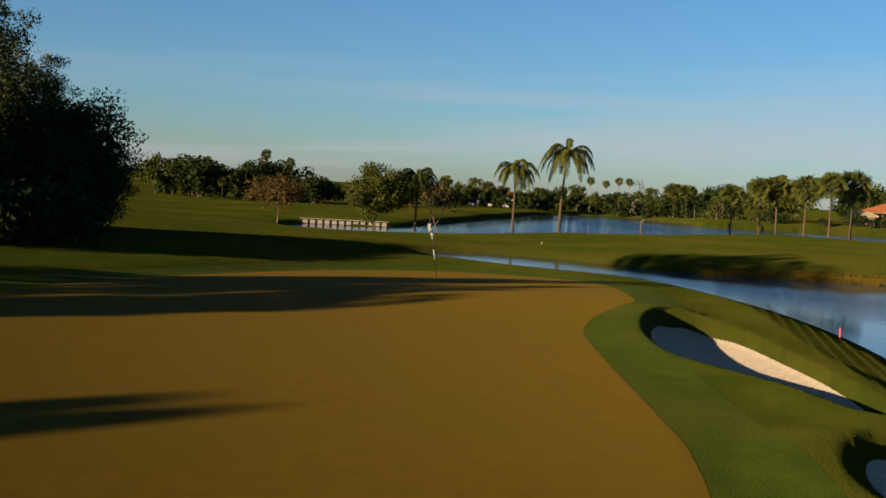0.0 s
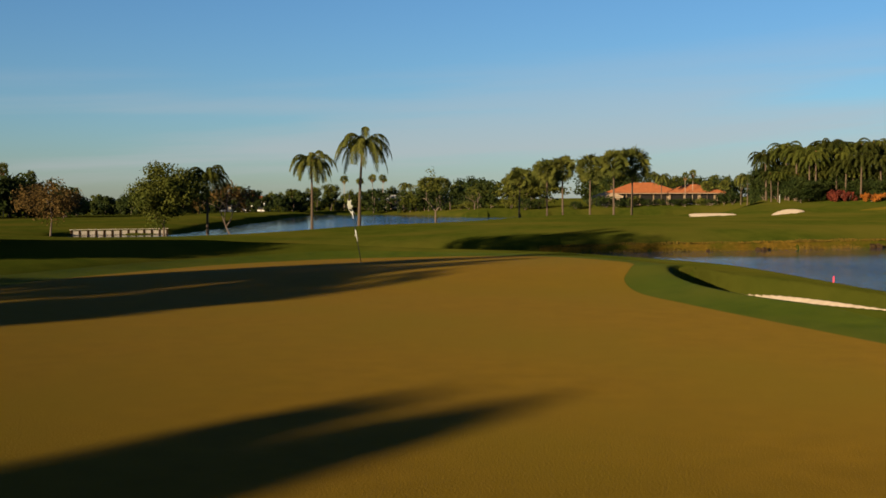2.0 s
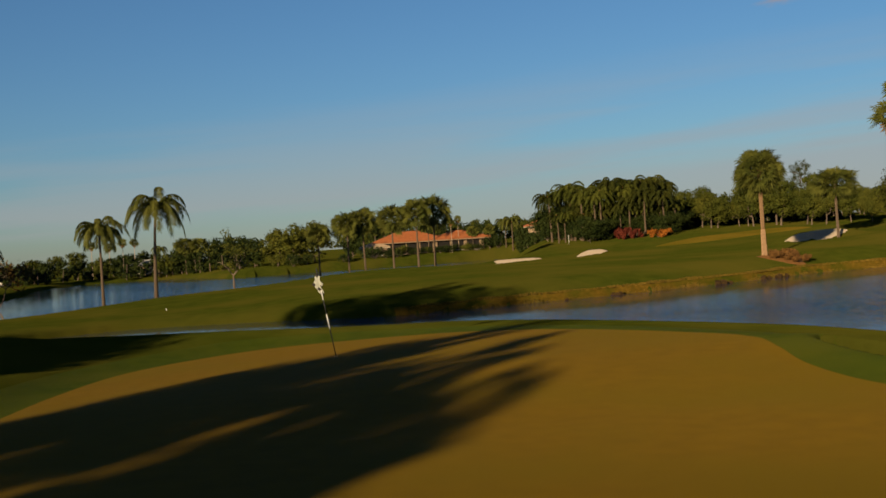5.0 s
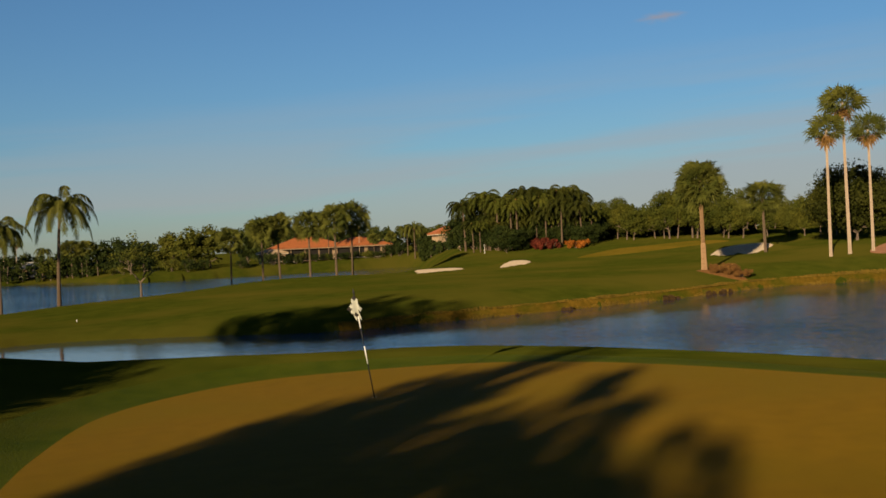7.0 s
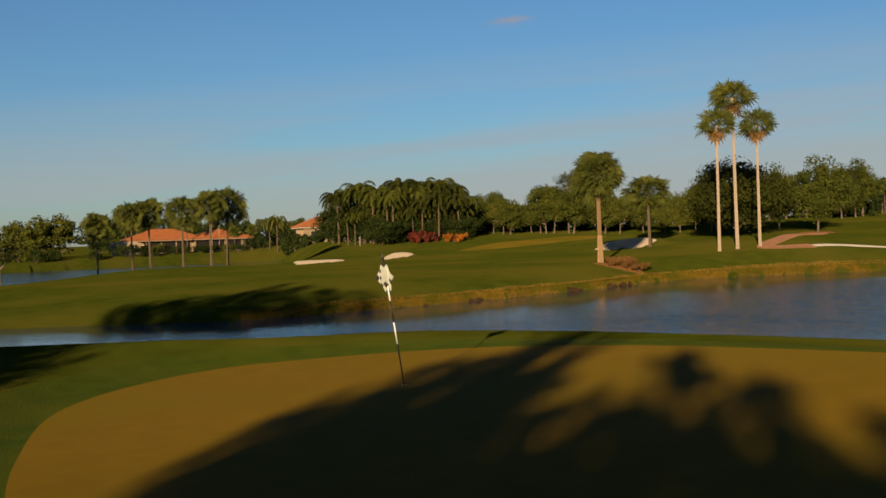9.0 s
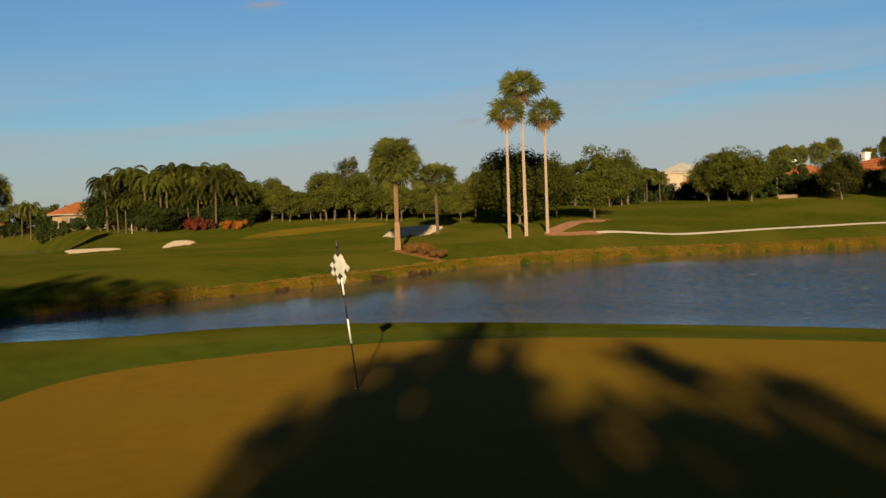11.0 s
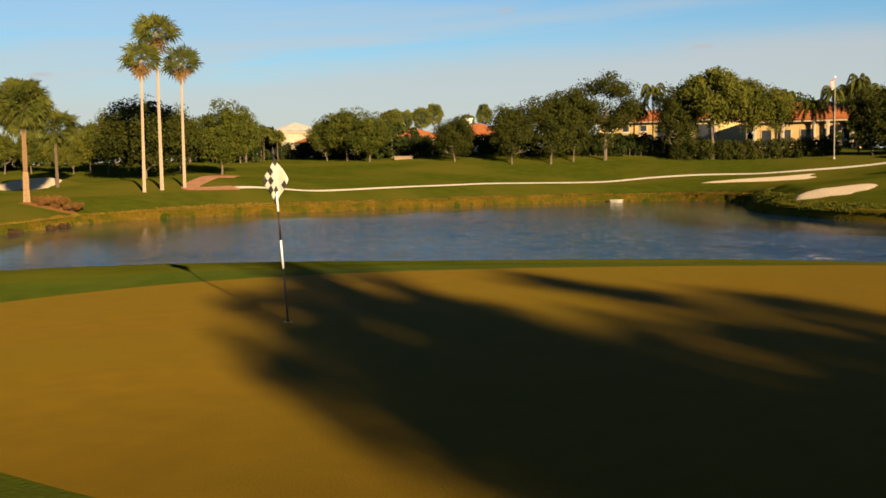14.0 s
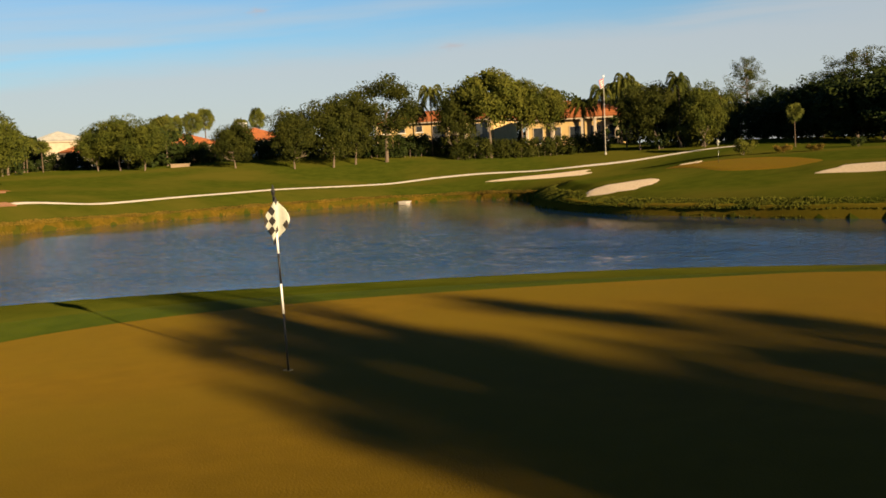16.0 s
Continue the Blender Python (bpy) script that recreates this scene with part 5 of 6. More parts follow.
# --- open wood with bare trunks along the fairway
for k, x, y, h, w in (("wood_b", 63.2, 114.9, 5.4, 1.17), ("wood_a", 64.8, 114.8, 3.8, 0.99), ("wood_b", 65.9, 113.1, 5.7, 0.82), ("wood_a", 65.8, 110.3, 4.9, 1.02), ("wood_b", 66.0, 108.9, 4.0, 1.31), ("wood_a", 68.9, 108.4, 3.9, 0.99), ("wood_a", 69.3, 106.9, 4.4, 0.97), ("wood_b", 69.4, 105.7, 6.4, 0.99), ("wood_a", 70.4, 105.6, 6.1, 0.83), ("wood_b", 71.6, 102.8, 6.0, 1.09), ("wood_a", 73.6, 100.1, 4.4, 0.86), ("wood_b", 73.1, 98.2, 5.1, 0.98), ("wood_a", 74.0, 96.5, 4.6, 0.97), ("wood_b", 76.7, 95.3, 4.8, 0.90), ("pine_a", 72.0, 104.5, 7.5, 0.75),):
    plant(k, x, y, h, "woodland tree with bare trunk behind the fairway", "open wood", wide=w)
# --- oaks across the pond
for k, x, y, h, w in (("olive_a", 77.2, 91.8, 4.2, 0.78), ("olive_a", 78.4, 90.5, 5.0, 0.78), ("olive_a", 79.6, 89.1, 6.1, 0.80), ("olive_a", 80.0, 86.8, 7.3, 0.66), ("oak_big", 70.5, 71.8, 8.3, 1.00), ("olive_a", 82.4, 78.4, 7.6, 0.61), ("oak_h", 80.8, 71.1, 8.2, 0.89), ("oak_h", 108.3, 91.7, 8.0, 0.74), ("oak_d", 105.7, 91.6, 7.1, 0.87), ("sabal_b", 118.8, 98.4, 4.9, 1.06), ("sabal_c", 117.4, 95.0, 5.1, 1.02), ("sabal_b", 116.1, 91.5, 4.5, 1.16),):
    plant(k, x, y, h, "round oak beyond the pond", "oaks beyond the pond", wide=w)
# --- garden oaks
for k, x, y, h, w in (("oak_h", 114.6, 81.9, 6.6, 0.91), ("oak_g", 114.3, 78.4, 7.4, 0.97), ("oak_h", 112.2, 73.5, 6.8, 0.90), ("sabal_b", 126.3, 79.8, 5.5, 1.01), ("sabal_c", 125.3, 77.6, 5.7, 0.89), ("oak_d", 112.9, 61.2, 6.0, 0.95), ("oak_d", 114.4, 54.0, 7.7, 0.84), ("oak_d", 117.5, 50.3, 9.0, 0.82), ("oak_d", 120.7, 48.7, 9.6, 0.72), ("tall_e", 123.6, 45.6, 11.3, 1.11),):
    plant(k, x, y, h, "oak in front of the eastern houses", "eastern oaks", wide=w)
# --- trees before the yellow house
for k, x, y, h, w in (("queen_b", 128.7, 41.1, 9.5, 0.62), ("oak_d", 125.1, 36.4, 9.8, 0.64), ("oak_o", 125.5, 32.4, 11.4, 0.83), ("oak_o", 126.3, 28.6, 9.9, 0.72), ("queen_c", 127.1, 20.9, 7.0, 0.93), ("oak_o", 127.2, 25.2, 8.6, 0.62), ("queen_b", 126.3, 18.4, 8.4, 0.7), ("queen_b", 126.3, 15.6, 9.4, 0.57), ("oak_d", 121.9, 13.4, 8.0, 0.78), ("oak_d", 120.7, 11.0, 8.2, 0.78), ("queen_c", 120.3, 8.6, 8.9, 0.58), ("oak_h", 117.8, 5.6, 7.6, 0.64),):
    plant(k, x, y, h, "tree in front of the yellow house", "club house trees", wide=w)
for k, x, y, h, w in (("queen_c", 128.9, 43.7, 7.1, 1.06),):
    plant(k, x, y, h, "tree in front of the yellow house", "club house trees", wide=w)
# --- palms over the eastern roofs
for k, x, y, h, w in (("sabal_b", 141.9, 88.5, 7.5, 0.85), ("sabal_c", 141.3, 89.5, 7.2, 0.8), ("sabal_b", 159.1, 97.0, 8.1, 0.85), ("sabal_c", 160.6, 94.6, 8.7, 0.82), ("sabal_b", 166.0, 95.3, 9.5, 0.79), ("sabal_c", 164.5, 87.7, 7.4, 0.76), ("sabal_b", 165.9, 85.2, 9.0, 0.73), ("queen_b", 173.9, 35.1, 10.0, 0.63), ("far_c", 151.5, 108.6, 5.7, 1.4), ("far_c", 160.6, 104.0, 5.2, 1.57), ("far_c", 184.2, 34.8, 10.2, 0.78), ("far_c", 176.1, 24.1, 9.5, 0.97),):
    plant(k, x, y, h, "palm rising over the eastern roofs", "eastern palms", wide=w)
# --- eastern woods
for k, x, y, h, w in (("queen_c", 146.2, 19.7, 8.9, 1.0), ("queen_b", 148.4, 18.5, 8.8, 1.0), ("far_a", 147.3, 11.4, 8.4, 1.0), ("far_d", 149.5, 9.3, 7.7, 1.0), ("queen_c", 145.6, 7.8, 7.3, 1.0), ("oak_a", 143.8, 5.1, 6.5, 1.0), ("pine_b", 148.0, 2.5, 10.5, 0.8), ("queen_b", 137.8, 5.4, 6.0, 1.0), ("dark_b", 143.1, -0.0, 6.6, 1.0), ("sabal_b", 106.2, -4.1, 4.5, 0.8), ("dark_a", 138.2, -2.2, 6.7, 1.0), ("dark_b", 120.2, -5.7, 7.2, 1.0), ("dark_a", 118.2, -8.0, 7.7, 1.1), ("pine_a", 120.1, -10.3, 9.2, 1.2), ("dark_b", 114.1, -10.7, 7.9, 1.2), ("dark_a", 112.0, -12.8, 8.0, 1.2), ("pine_b", 115.9, -14.1, 8.9, 1.2)):
    plant(k, x, y, h, "tall woodland tree east of the far green", "eastern woods", wide=w)
for k, x, y, h, w in (("dark_b", 107.8, -15.1, 8.0, 1.2),):
    plant(k, x, y, h, "tall woodland tree east of the far green", "eastern woods", wide=w)
# --- eastern shrubs
for k, x, y, h, w in (("shrub_g", 120.4, 8.3, 2.9, 1.0), ("shrub_g", 119.5, 6.0, 2.7, 1.0), ("shrub_d", 121.3, 10.6, 2.9, 1.0), ("shrub_g", 100.0, 0.5, 1.8, 0.8), ("reed", 96.2, -3.2, 0.9, 1.2), ("reed", 94.2, -6.0, 0.8, 1.2), ("shrub_d", 100.1, -9.7, 1.1, 1.0), ("shrub_d", 122.9, 4.0, 1.8, 1.0)):
    plant(k, x, y, h, "rounded shrub at the edge of the eastern woods", "eastern shrubs", wide=w)
NORTH_WOODS = []
NORTH_WOODS += [(54, 133, 3.8, 1.1), (57, 134, 3.7, 1.3), (56, 127, 3.6, 1.1), (60, 132, 3.1, 1.1), (59, 128, 3.3, 1.1), (63, 131, 3.7, 1.3), (64, 130, 3.4, 1.3), (64, 125, 3.6, 1.5), (67, 128, 3.3, 1.1), (69, 131, 3.3, 1.2), (67, 123, 3.0, 1.0), (43, 268, 6.2, 1.1), (47, 262, 6.2, 1.2), (53, 267, 5.9, 1.3), (55, 260, 6.0, 1.5), (60, 260, 5.4, 1.1), (64, 259, 4.1, 1.4), (69, 261, 4.0, 1.4), (72, 257, 4.0, 1.1), (55, 122, 5.1, 1.1), (56, 121, 4.7, 1.3), (58, 122, 4.7, 1.2)]
NORTH_WOODS += [(62, 118, 4.6, 1.4), (64, 118, 4.6, 1.4), (43, 233, 8.0, 1.0), (45, 232, 7.9, 1.5), (48, 233, 6.8, 1.0), (51, 232, 7.1, 1.4), (56, 238, 6.8, 1.5), (55, 228, 6.0, 1.3), (60, 231, 6.1, 1.3), (64, 234, 5.8, 1.2), (65, 230, 6.0, 1.4), (67, 226, 6.1, 1.3), (70, 227, 5.1, 1.2), (-87, 147, 2.9, 1.2), (-82, 141, 2.6, 1.4), (-82, 148, 2.5, 1.4), (-79, 150, 2.9, 1.1), (-77, 152, 2.7, 1.1), (-74, 151, 3.4, 1.1), (-72, 154, 3.0, 1.3), (-66, 148, 3.6, 1.2), (-64, 150, 3.4, 1.5)]
NORTH_WOODS += [(-63, 152, 3.5, 1.1), (-59, 150, 4.0, 1.1), (-78, 188, 4.2, 1.1), (-74, 186, 3.6, 1.2), (-70, 182, 3.5, 1.1), (-67, 183, 3.7, 1.1), (-69, 191, 3.9, 1.0), (-65, 192, 4.0, 1.4), (-64, 192, 3.9, 1.4), (-60, 189, 3.2, 1.1), (-58, 188, 4.0, 1.4), (-57, 194, 3.6, 1.3), (-53, 192, 4.2, 1.3), (-50, 192, 3.7, 1.1), (-48, 189, 4.5, 1.3), (-45, 190, 4.1, 1.3), (-78, 209, 3.5, 1.1), (-75, 206, 3.6, 1.0), (-74, 210, 3.2, 1.1), (-71, 213, 3.8, 1.4), (-68, 211, 3.0, 1.2), (-64, 210, 3.8, 1.4)]
NORTH_WOODS += [(-60, 210, 3.2, 1.4), (-58, 215, 2.9, 1.1), (-55, 216, 3.5, 1.4), (-53, 220, 3.7, 1.4), (-48, 212, 3.1, 1.4), (-47, 217, 3.3, 1.4), (-43, 222, 3.6, 1.1), (-40, 221, 3.3, 1.3), (-37, 218, 3.5, 1.5), (-33, 216, 4.2, 1.2), (-30, 219, 4.8, 1.2), (-29, 222, 4.4, 1.4), (-26, 229, 4.9, 1.4), (-22, 231, 4.4, 1.2), (-19, 234, 4.3, 1.3), (-17, 234, 4.8, 1.4), (-13, 233, 5.7, 1.2), (-10, 234, 4.7, 1.0), (-6, 234, 5.2, 1.2), (-3, 234, 5.2, 1.3), (-1, 234, 5.0, 1.4), (2, 231, 5.3, 1.1)]
NORTH_WOODS += [(5, 228, 5.7, 1.3), (9, 222, 5.4, 1.2), (11, 218, 6.4, 1.2), (68, 199, 2.2, 1.1), (61, 170, 1.9, 1.5), (60, 162, 2.1, 1.0), (63, 168, 1.4, 1.4), (62, 161, 1.7, 1.1), (68, 199, 3.1, 1.2), (66, 188, 3.1, 1.1), (63, 176, 2.3, 1.0), (61, 165, 1.8, 1.4), (64, 164, 1.8, 1.3), (-90, 241, 3.3, 1.0), (-85, 245, 3.1, 1.3), (-79, 244, 3.8, 1.1), (-75, 245, 3.8, 1.4), (-71, 254, 3.2, 1.4), (-67, 249, 3.7, 1.3), (-60, 250, 2.9, 1.1), (-58, 256, 3.5, 1.4), (-51, 257, 3.5, 1.2)]
NORTH_WOODS += [(-47, 256, 3.5, 1.2), (-41, 255, 3.5, 1.0), (-36, 258, 3.6, 1.5), (-32, 254, 3.1, 1.0), (-26, 261, 4.3, 1.4), (-22, 259, 4.2, 1.1), (-17, 260, 4.9, 1.2), (-11, 258, 3.8, 1.4), (-7, 264, 5.0, 1.2), (-2, 263, 4.5, 1.3), (3, 261, 4.9, 1.3), (7, 260, 5.4, 1.0), (13, 256, 4.8, 1.3)]
woodland("woods", NORTH_WOODS, M_SHADELEAF, 71, "dark far woods beyond the lake and the grove")
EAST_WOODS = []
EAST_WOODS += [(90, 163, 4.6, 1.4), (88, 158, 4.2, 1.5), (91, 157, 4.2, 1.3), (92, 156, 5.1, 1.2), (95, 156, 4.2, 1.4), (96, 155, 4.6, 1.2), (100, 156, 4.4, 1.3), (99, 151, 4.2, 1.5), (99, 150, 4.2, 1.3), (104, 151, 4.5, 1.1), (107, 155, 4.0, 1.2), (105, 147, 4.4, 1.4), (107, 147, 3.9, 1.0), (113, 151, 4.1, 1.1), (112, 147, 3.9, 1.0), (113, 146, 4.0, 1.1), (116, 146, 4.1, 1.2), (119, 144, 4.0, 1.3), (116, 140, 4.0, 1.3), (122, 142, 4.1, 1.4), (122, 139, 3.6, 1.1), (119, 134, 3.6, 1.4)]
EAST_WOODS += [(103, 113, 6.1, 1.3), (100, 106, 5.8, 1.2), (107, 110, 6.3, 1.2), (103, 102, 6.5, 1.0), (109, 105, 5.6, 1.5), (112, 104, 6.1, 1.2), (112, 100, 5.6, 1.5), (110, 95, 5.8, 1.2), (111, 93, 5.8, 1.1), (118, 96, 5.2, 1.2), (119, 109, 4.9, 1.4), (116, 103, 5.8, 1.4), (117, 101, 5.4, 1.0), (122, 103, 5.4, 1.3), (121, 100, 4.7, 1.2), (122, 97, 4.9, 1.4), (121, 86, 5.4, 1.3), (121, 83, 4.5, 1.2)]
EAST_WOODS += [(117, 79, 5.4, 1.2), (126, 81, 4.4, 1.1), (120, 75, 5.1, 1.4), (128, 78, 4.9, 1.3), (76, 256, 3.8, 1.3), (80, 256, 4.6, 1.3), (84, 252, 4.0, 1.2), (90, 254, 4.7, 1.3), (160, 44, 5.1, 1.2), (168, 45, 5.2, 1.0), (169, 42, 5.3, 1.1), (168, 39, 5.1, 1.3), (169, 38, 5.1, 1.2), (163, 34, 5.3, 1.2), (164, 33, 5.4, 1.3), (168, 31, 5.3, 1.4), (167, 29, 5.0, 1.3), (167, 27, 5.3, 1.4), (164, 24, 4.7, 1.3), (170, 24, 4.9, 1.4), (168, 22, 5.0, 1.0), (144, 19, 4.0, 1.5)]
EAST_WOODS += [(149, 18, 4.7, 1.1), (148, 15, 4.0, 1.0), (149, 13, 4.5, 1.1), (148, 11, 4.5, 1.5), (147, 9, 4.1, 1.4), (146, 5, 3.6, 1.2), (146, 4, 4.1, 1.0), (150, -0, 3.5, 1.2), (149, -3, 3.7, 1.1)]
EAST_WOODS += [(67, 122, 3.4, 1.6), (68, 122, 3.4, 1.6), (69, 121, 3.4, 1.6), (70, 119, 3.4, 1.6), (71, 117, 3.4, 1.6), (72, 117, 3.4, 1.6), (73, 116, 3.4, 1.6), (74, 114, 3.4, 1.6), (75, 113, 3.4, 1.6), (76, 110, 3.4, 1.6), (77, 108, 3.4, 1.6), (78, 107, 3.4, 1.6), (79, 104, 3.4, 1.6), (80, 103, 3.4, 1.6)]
woodland("woods", EAST_WOODS, M_SHADELEAF, 72, "dark far woods behind the eastern gardens")
# --- understory: dark trees added to fill the shade under the crowns
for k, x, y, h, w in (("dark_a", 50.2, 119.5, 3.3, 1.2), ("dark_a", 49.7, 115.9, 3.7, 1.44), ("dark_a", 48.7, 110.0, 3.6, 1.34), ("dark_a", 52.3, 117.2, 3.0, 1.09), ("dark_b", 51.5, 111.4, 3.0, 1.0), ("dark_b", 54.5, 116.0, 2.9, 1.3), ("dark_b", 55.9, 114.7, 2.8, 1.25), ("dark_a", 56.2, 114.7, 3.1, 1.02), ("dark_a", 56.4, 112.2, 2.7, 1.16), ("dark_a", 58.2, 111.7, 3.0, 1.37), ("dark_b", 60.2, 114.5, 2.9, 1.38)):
    plant(k, x, y, h, "dark filler tree for the shade below the woodland edge", "understory trees", wide=w)
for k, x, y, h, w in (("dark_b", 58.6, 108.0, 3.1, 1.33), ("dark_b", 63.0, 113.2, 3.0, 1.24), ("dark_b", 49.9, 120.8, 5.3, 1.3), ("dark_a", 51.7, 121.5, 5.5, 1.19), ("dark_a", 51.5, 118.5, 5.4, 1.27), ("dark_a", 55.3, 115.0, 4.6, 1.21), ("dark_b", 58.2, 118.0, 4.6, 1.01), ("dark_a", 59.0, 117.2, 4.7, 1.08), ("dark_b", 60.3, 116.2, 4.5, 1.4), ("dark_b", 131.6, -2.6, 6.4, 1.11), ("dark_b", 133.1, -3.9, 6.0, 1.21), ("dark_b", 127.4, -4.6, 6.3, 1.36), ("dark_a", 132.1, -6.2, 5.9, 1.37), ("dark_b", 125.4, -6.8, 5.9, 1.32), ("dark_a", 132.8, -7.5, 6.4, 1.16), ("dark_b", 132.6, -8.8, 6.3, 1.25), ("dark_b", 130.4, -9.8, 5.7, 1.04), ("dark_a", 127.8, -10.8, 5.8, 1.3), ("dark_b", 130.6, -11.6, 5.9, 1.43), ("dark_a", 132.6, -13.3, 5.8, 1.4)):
    plant(k, x, y, h, "dark filler tree for the shade below the woodland edge", "understory trees", wide=w)
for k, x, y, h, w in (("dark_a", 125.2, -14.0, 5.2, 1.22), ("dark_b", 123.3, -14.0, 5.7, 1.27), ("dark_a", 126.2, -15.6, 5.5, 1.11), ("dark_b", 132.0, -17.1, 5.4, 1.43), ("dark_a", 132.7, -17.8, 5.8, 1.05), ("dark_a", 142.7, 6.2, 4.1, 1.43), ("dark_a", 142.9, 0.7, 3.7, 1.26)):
    plant(k, x, y, h, "dark filler tree for the shade below the woodland edge", "understory trees", wide=w)

# ---------------------------------------------------------------- houses
def hip_roof(w, d, z, rise, over):
    a, b, r = w / 2 + over, d / 2 + over, max(w - d, 0.6) / 2
    t = 0.22
    v = [(-a, -b, z), (a, -b, z), (a, b, z), (-a, b, z), (-r, 0, z + rise), (r, 0, z + rise), (-a, -b, z - t), (a, -b, z - t), (a, b, z - t), (-a, b, z - t)]
    return v, [(0, 1, 5, 4), (1, 2, 5), (2, 3, 4, 5), (3, 0, 4), (6, 7, 1, 0), (7, 8, 2, 1), (8, 9, 3, 2), (9, 6, 0, 3), (9, 8, 7, 6)]


def frame_ring(x, y, z, w, h, bar, depth):
    return join(box(x, y, z, w, depth, bar), box(x, y, z + h - bar, w, depth, bar), box(x - w / 2 + bar / 2, y, z + bar, bar, depth, h - 2 * bar), box(x + w / 2 - bar / 2, y, z + bar, bar, depth, h - 2 * bar))


def house(x, y, turn, w, d, eave, rise, wall_mat, roof_mat, label, windows, door=None, chimney=None, over=0.6, sink=0.4, columns=(), trim=None, pane=None):
    """windows: rows of (along, sill height, width, height) on the front, which looks along -y before turning."""
    root = thing("house", x, y, z_at(x, y) - 0.1, label, "house", "houses round the course", turn)
    piece("wall", *box(0, 0, -sink, w, d, eave + sink, 0.04), wall_mat, root)
    piece("roof", *hip_roof(w, d, eave + 0.2, rise, over), roof_mat, root)
    piece("fascia", *join(box(0, -d / 2 - over + 0.06, eave - 0.2, w + 2 * over, 0.08, 0.18), box(-w / 2 - over + 0.06, 0, eave - 0.2, 0.08, d + 2 * over - 0.2, 0.18), box(w / 2 + over - 0.06, 0, eave - 0.2, 0.08, d + 2 * over - 0.2, 0.18)), trim or M_TRIM, root)
    for k in range(int(d / 1.2) if roof_mat is M_ROOF else 0):
        # raised courses of tiles up the front slope
        t = (k + 0.5) / int(d / 1.2)
        zz, half = eave + 0.2 + rise * t, (w / 2 + over) * (1 - t) + max(w - d, 0.6) / 2 * t
        piece("tile_course", *box(0, -(d / 2 + over) * (1 - t), zz - 0.02, 2 * half, 0.10, 0.07, 0.02), roof_mat, root)
    for along, sill, ww, hh in windows:
        win = piece("window", *frame_ring(along, -d / 2 - 0.03, sill, ww, hh, 0.09, 0.12), trim or M_TRIM, root)
        piece("pane", *box(along, -d / 2 - 0.02, sill + 0.09, ww - 0.18, 0.06, hh - 0.18), pane or M_GLASS, win)
        piece("sill", *box(along, -d / 2 - 0.10, sill - 0.08, ww + 0.2, 0.25, 0.08), M_WHITE, win)
    if door is not None:
        dr = piece("door", *box(door, -d / 2 - 0.03, 0.0, 1.0, 0.10, 2.1, 0.02), M_WOOD, root)
        piece("handle", *box(door + 0.38, -d / 2 - 0.10, 1.0, 0.05, 0.06, 0.14), M_METAL, dr)
    if chimney is not None:
        piece("chimney", *join(box(chimney, 0, eave, 0.9, 0.9, rise + 0.9, 0.03), box(chimney, 0, eave + rise + 0.9, 1.15, 1.15, 0.16, 0.03)), M_WHITE, root)
    for c in columns:
        piece("column", *join(box(c, -d / 2 - over + 0.25, -sink, 0.34, 0.34, eave + sink - 0.22, 0.03), box(c, -d / 2 - over + 0.25, eave - 0.42, 0.46, 0.46, 0.2, 0.02)), trim or M_TRIM, root)
    return root


house(48.6, 223.5, -8, 13.5, 9, 2.9, 2.2, M_STUCCO, M_ROOF, "low cream house with orange tile roof across the lake", [(-5.2, 0.1, 2.9, 2.7), (-2.2, 0.1, 2.9, 2.7), (0.8, 0.1, 2.9, 2.7), (3.8, 0.1, 2.9, 2.7)], 6.0, None, 1.6, trim=M_STUCCO, pane=M_SCREEN)
house(58.5, 216.5, -10, 10.5, 8, 2.5, 1.7, M_STUCCO, M_ROOF, "low wing with orange tile roof across the lake", [(-3.5, 0.1, 2.9, 2.3), (-0.5, 0.1, 2.9, 2.3), (2.9, 0.1, 2.9, 2.3)], None, None, 1.5, trim=M_STUCCO, pane=M_SCREEN)
house(40.2, 219.5, -5, 5.2, 5, 2.2, 1.0, M_STUCCO, M_STUCCO, "small cream garden house across the lake", [(-1.3, 0.5, 1.2, 1.2), (1.0, 0.5, 1.2, 1.2)])
house(71.0, 187.5, -8, 9.5, 7, 3.0, 1.9, M_STUCCO, M_ROOF, "house with tall orange tile roof behind the palms", [(-2.8, 0.8, 1.4, 1.5), (0.0, 0.8, 1.4, 1.5), (2.6, 0.8, 1.4, 1.5)], None, None, 0.8)
house(-47.6, 256.0, 4, 13, 8, 2.9, 1.7, M_WHITE, M_ROOF, "white house with red tile roof far across the lake", [(-4.6, 0.5, 1.6, 1.8), (-1.6, 0.5, 1.6, 1.8), (1.6, 0.5, 1.6, 1.8), (4.6, 0.5, 1.6, 1.8)], None, None, 0.8, columns=(-6, -3, 0, 3, 6))
house(-8.4, 241.0, 0, 8, 6, 2.3, 1.1, M_STUCCO, M_PALEROOF, "low white house far across the lake", [(-2.4, 0.5, 1.5, 1.5), (0.4, 0.5, 1.5, 1.5), (2.6, 0.5, 1.0, 1.5)], None, None, 0.6)
house(136.3, 103.9, -128, 8.0, 6.5, 4.0, 1.4, M_TRIM, M_PALEROOF, "pale cream house with grey roof behind the oaks", [(-1.8, 0.6, 1.3, 1.7), (1.2, 0.6, 1.6, 1.7), (-1.8, 2.8, 1.3, 1.2), (1.2, 2.8, 1.3, 1.2)], None, None, 0.4)
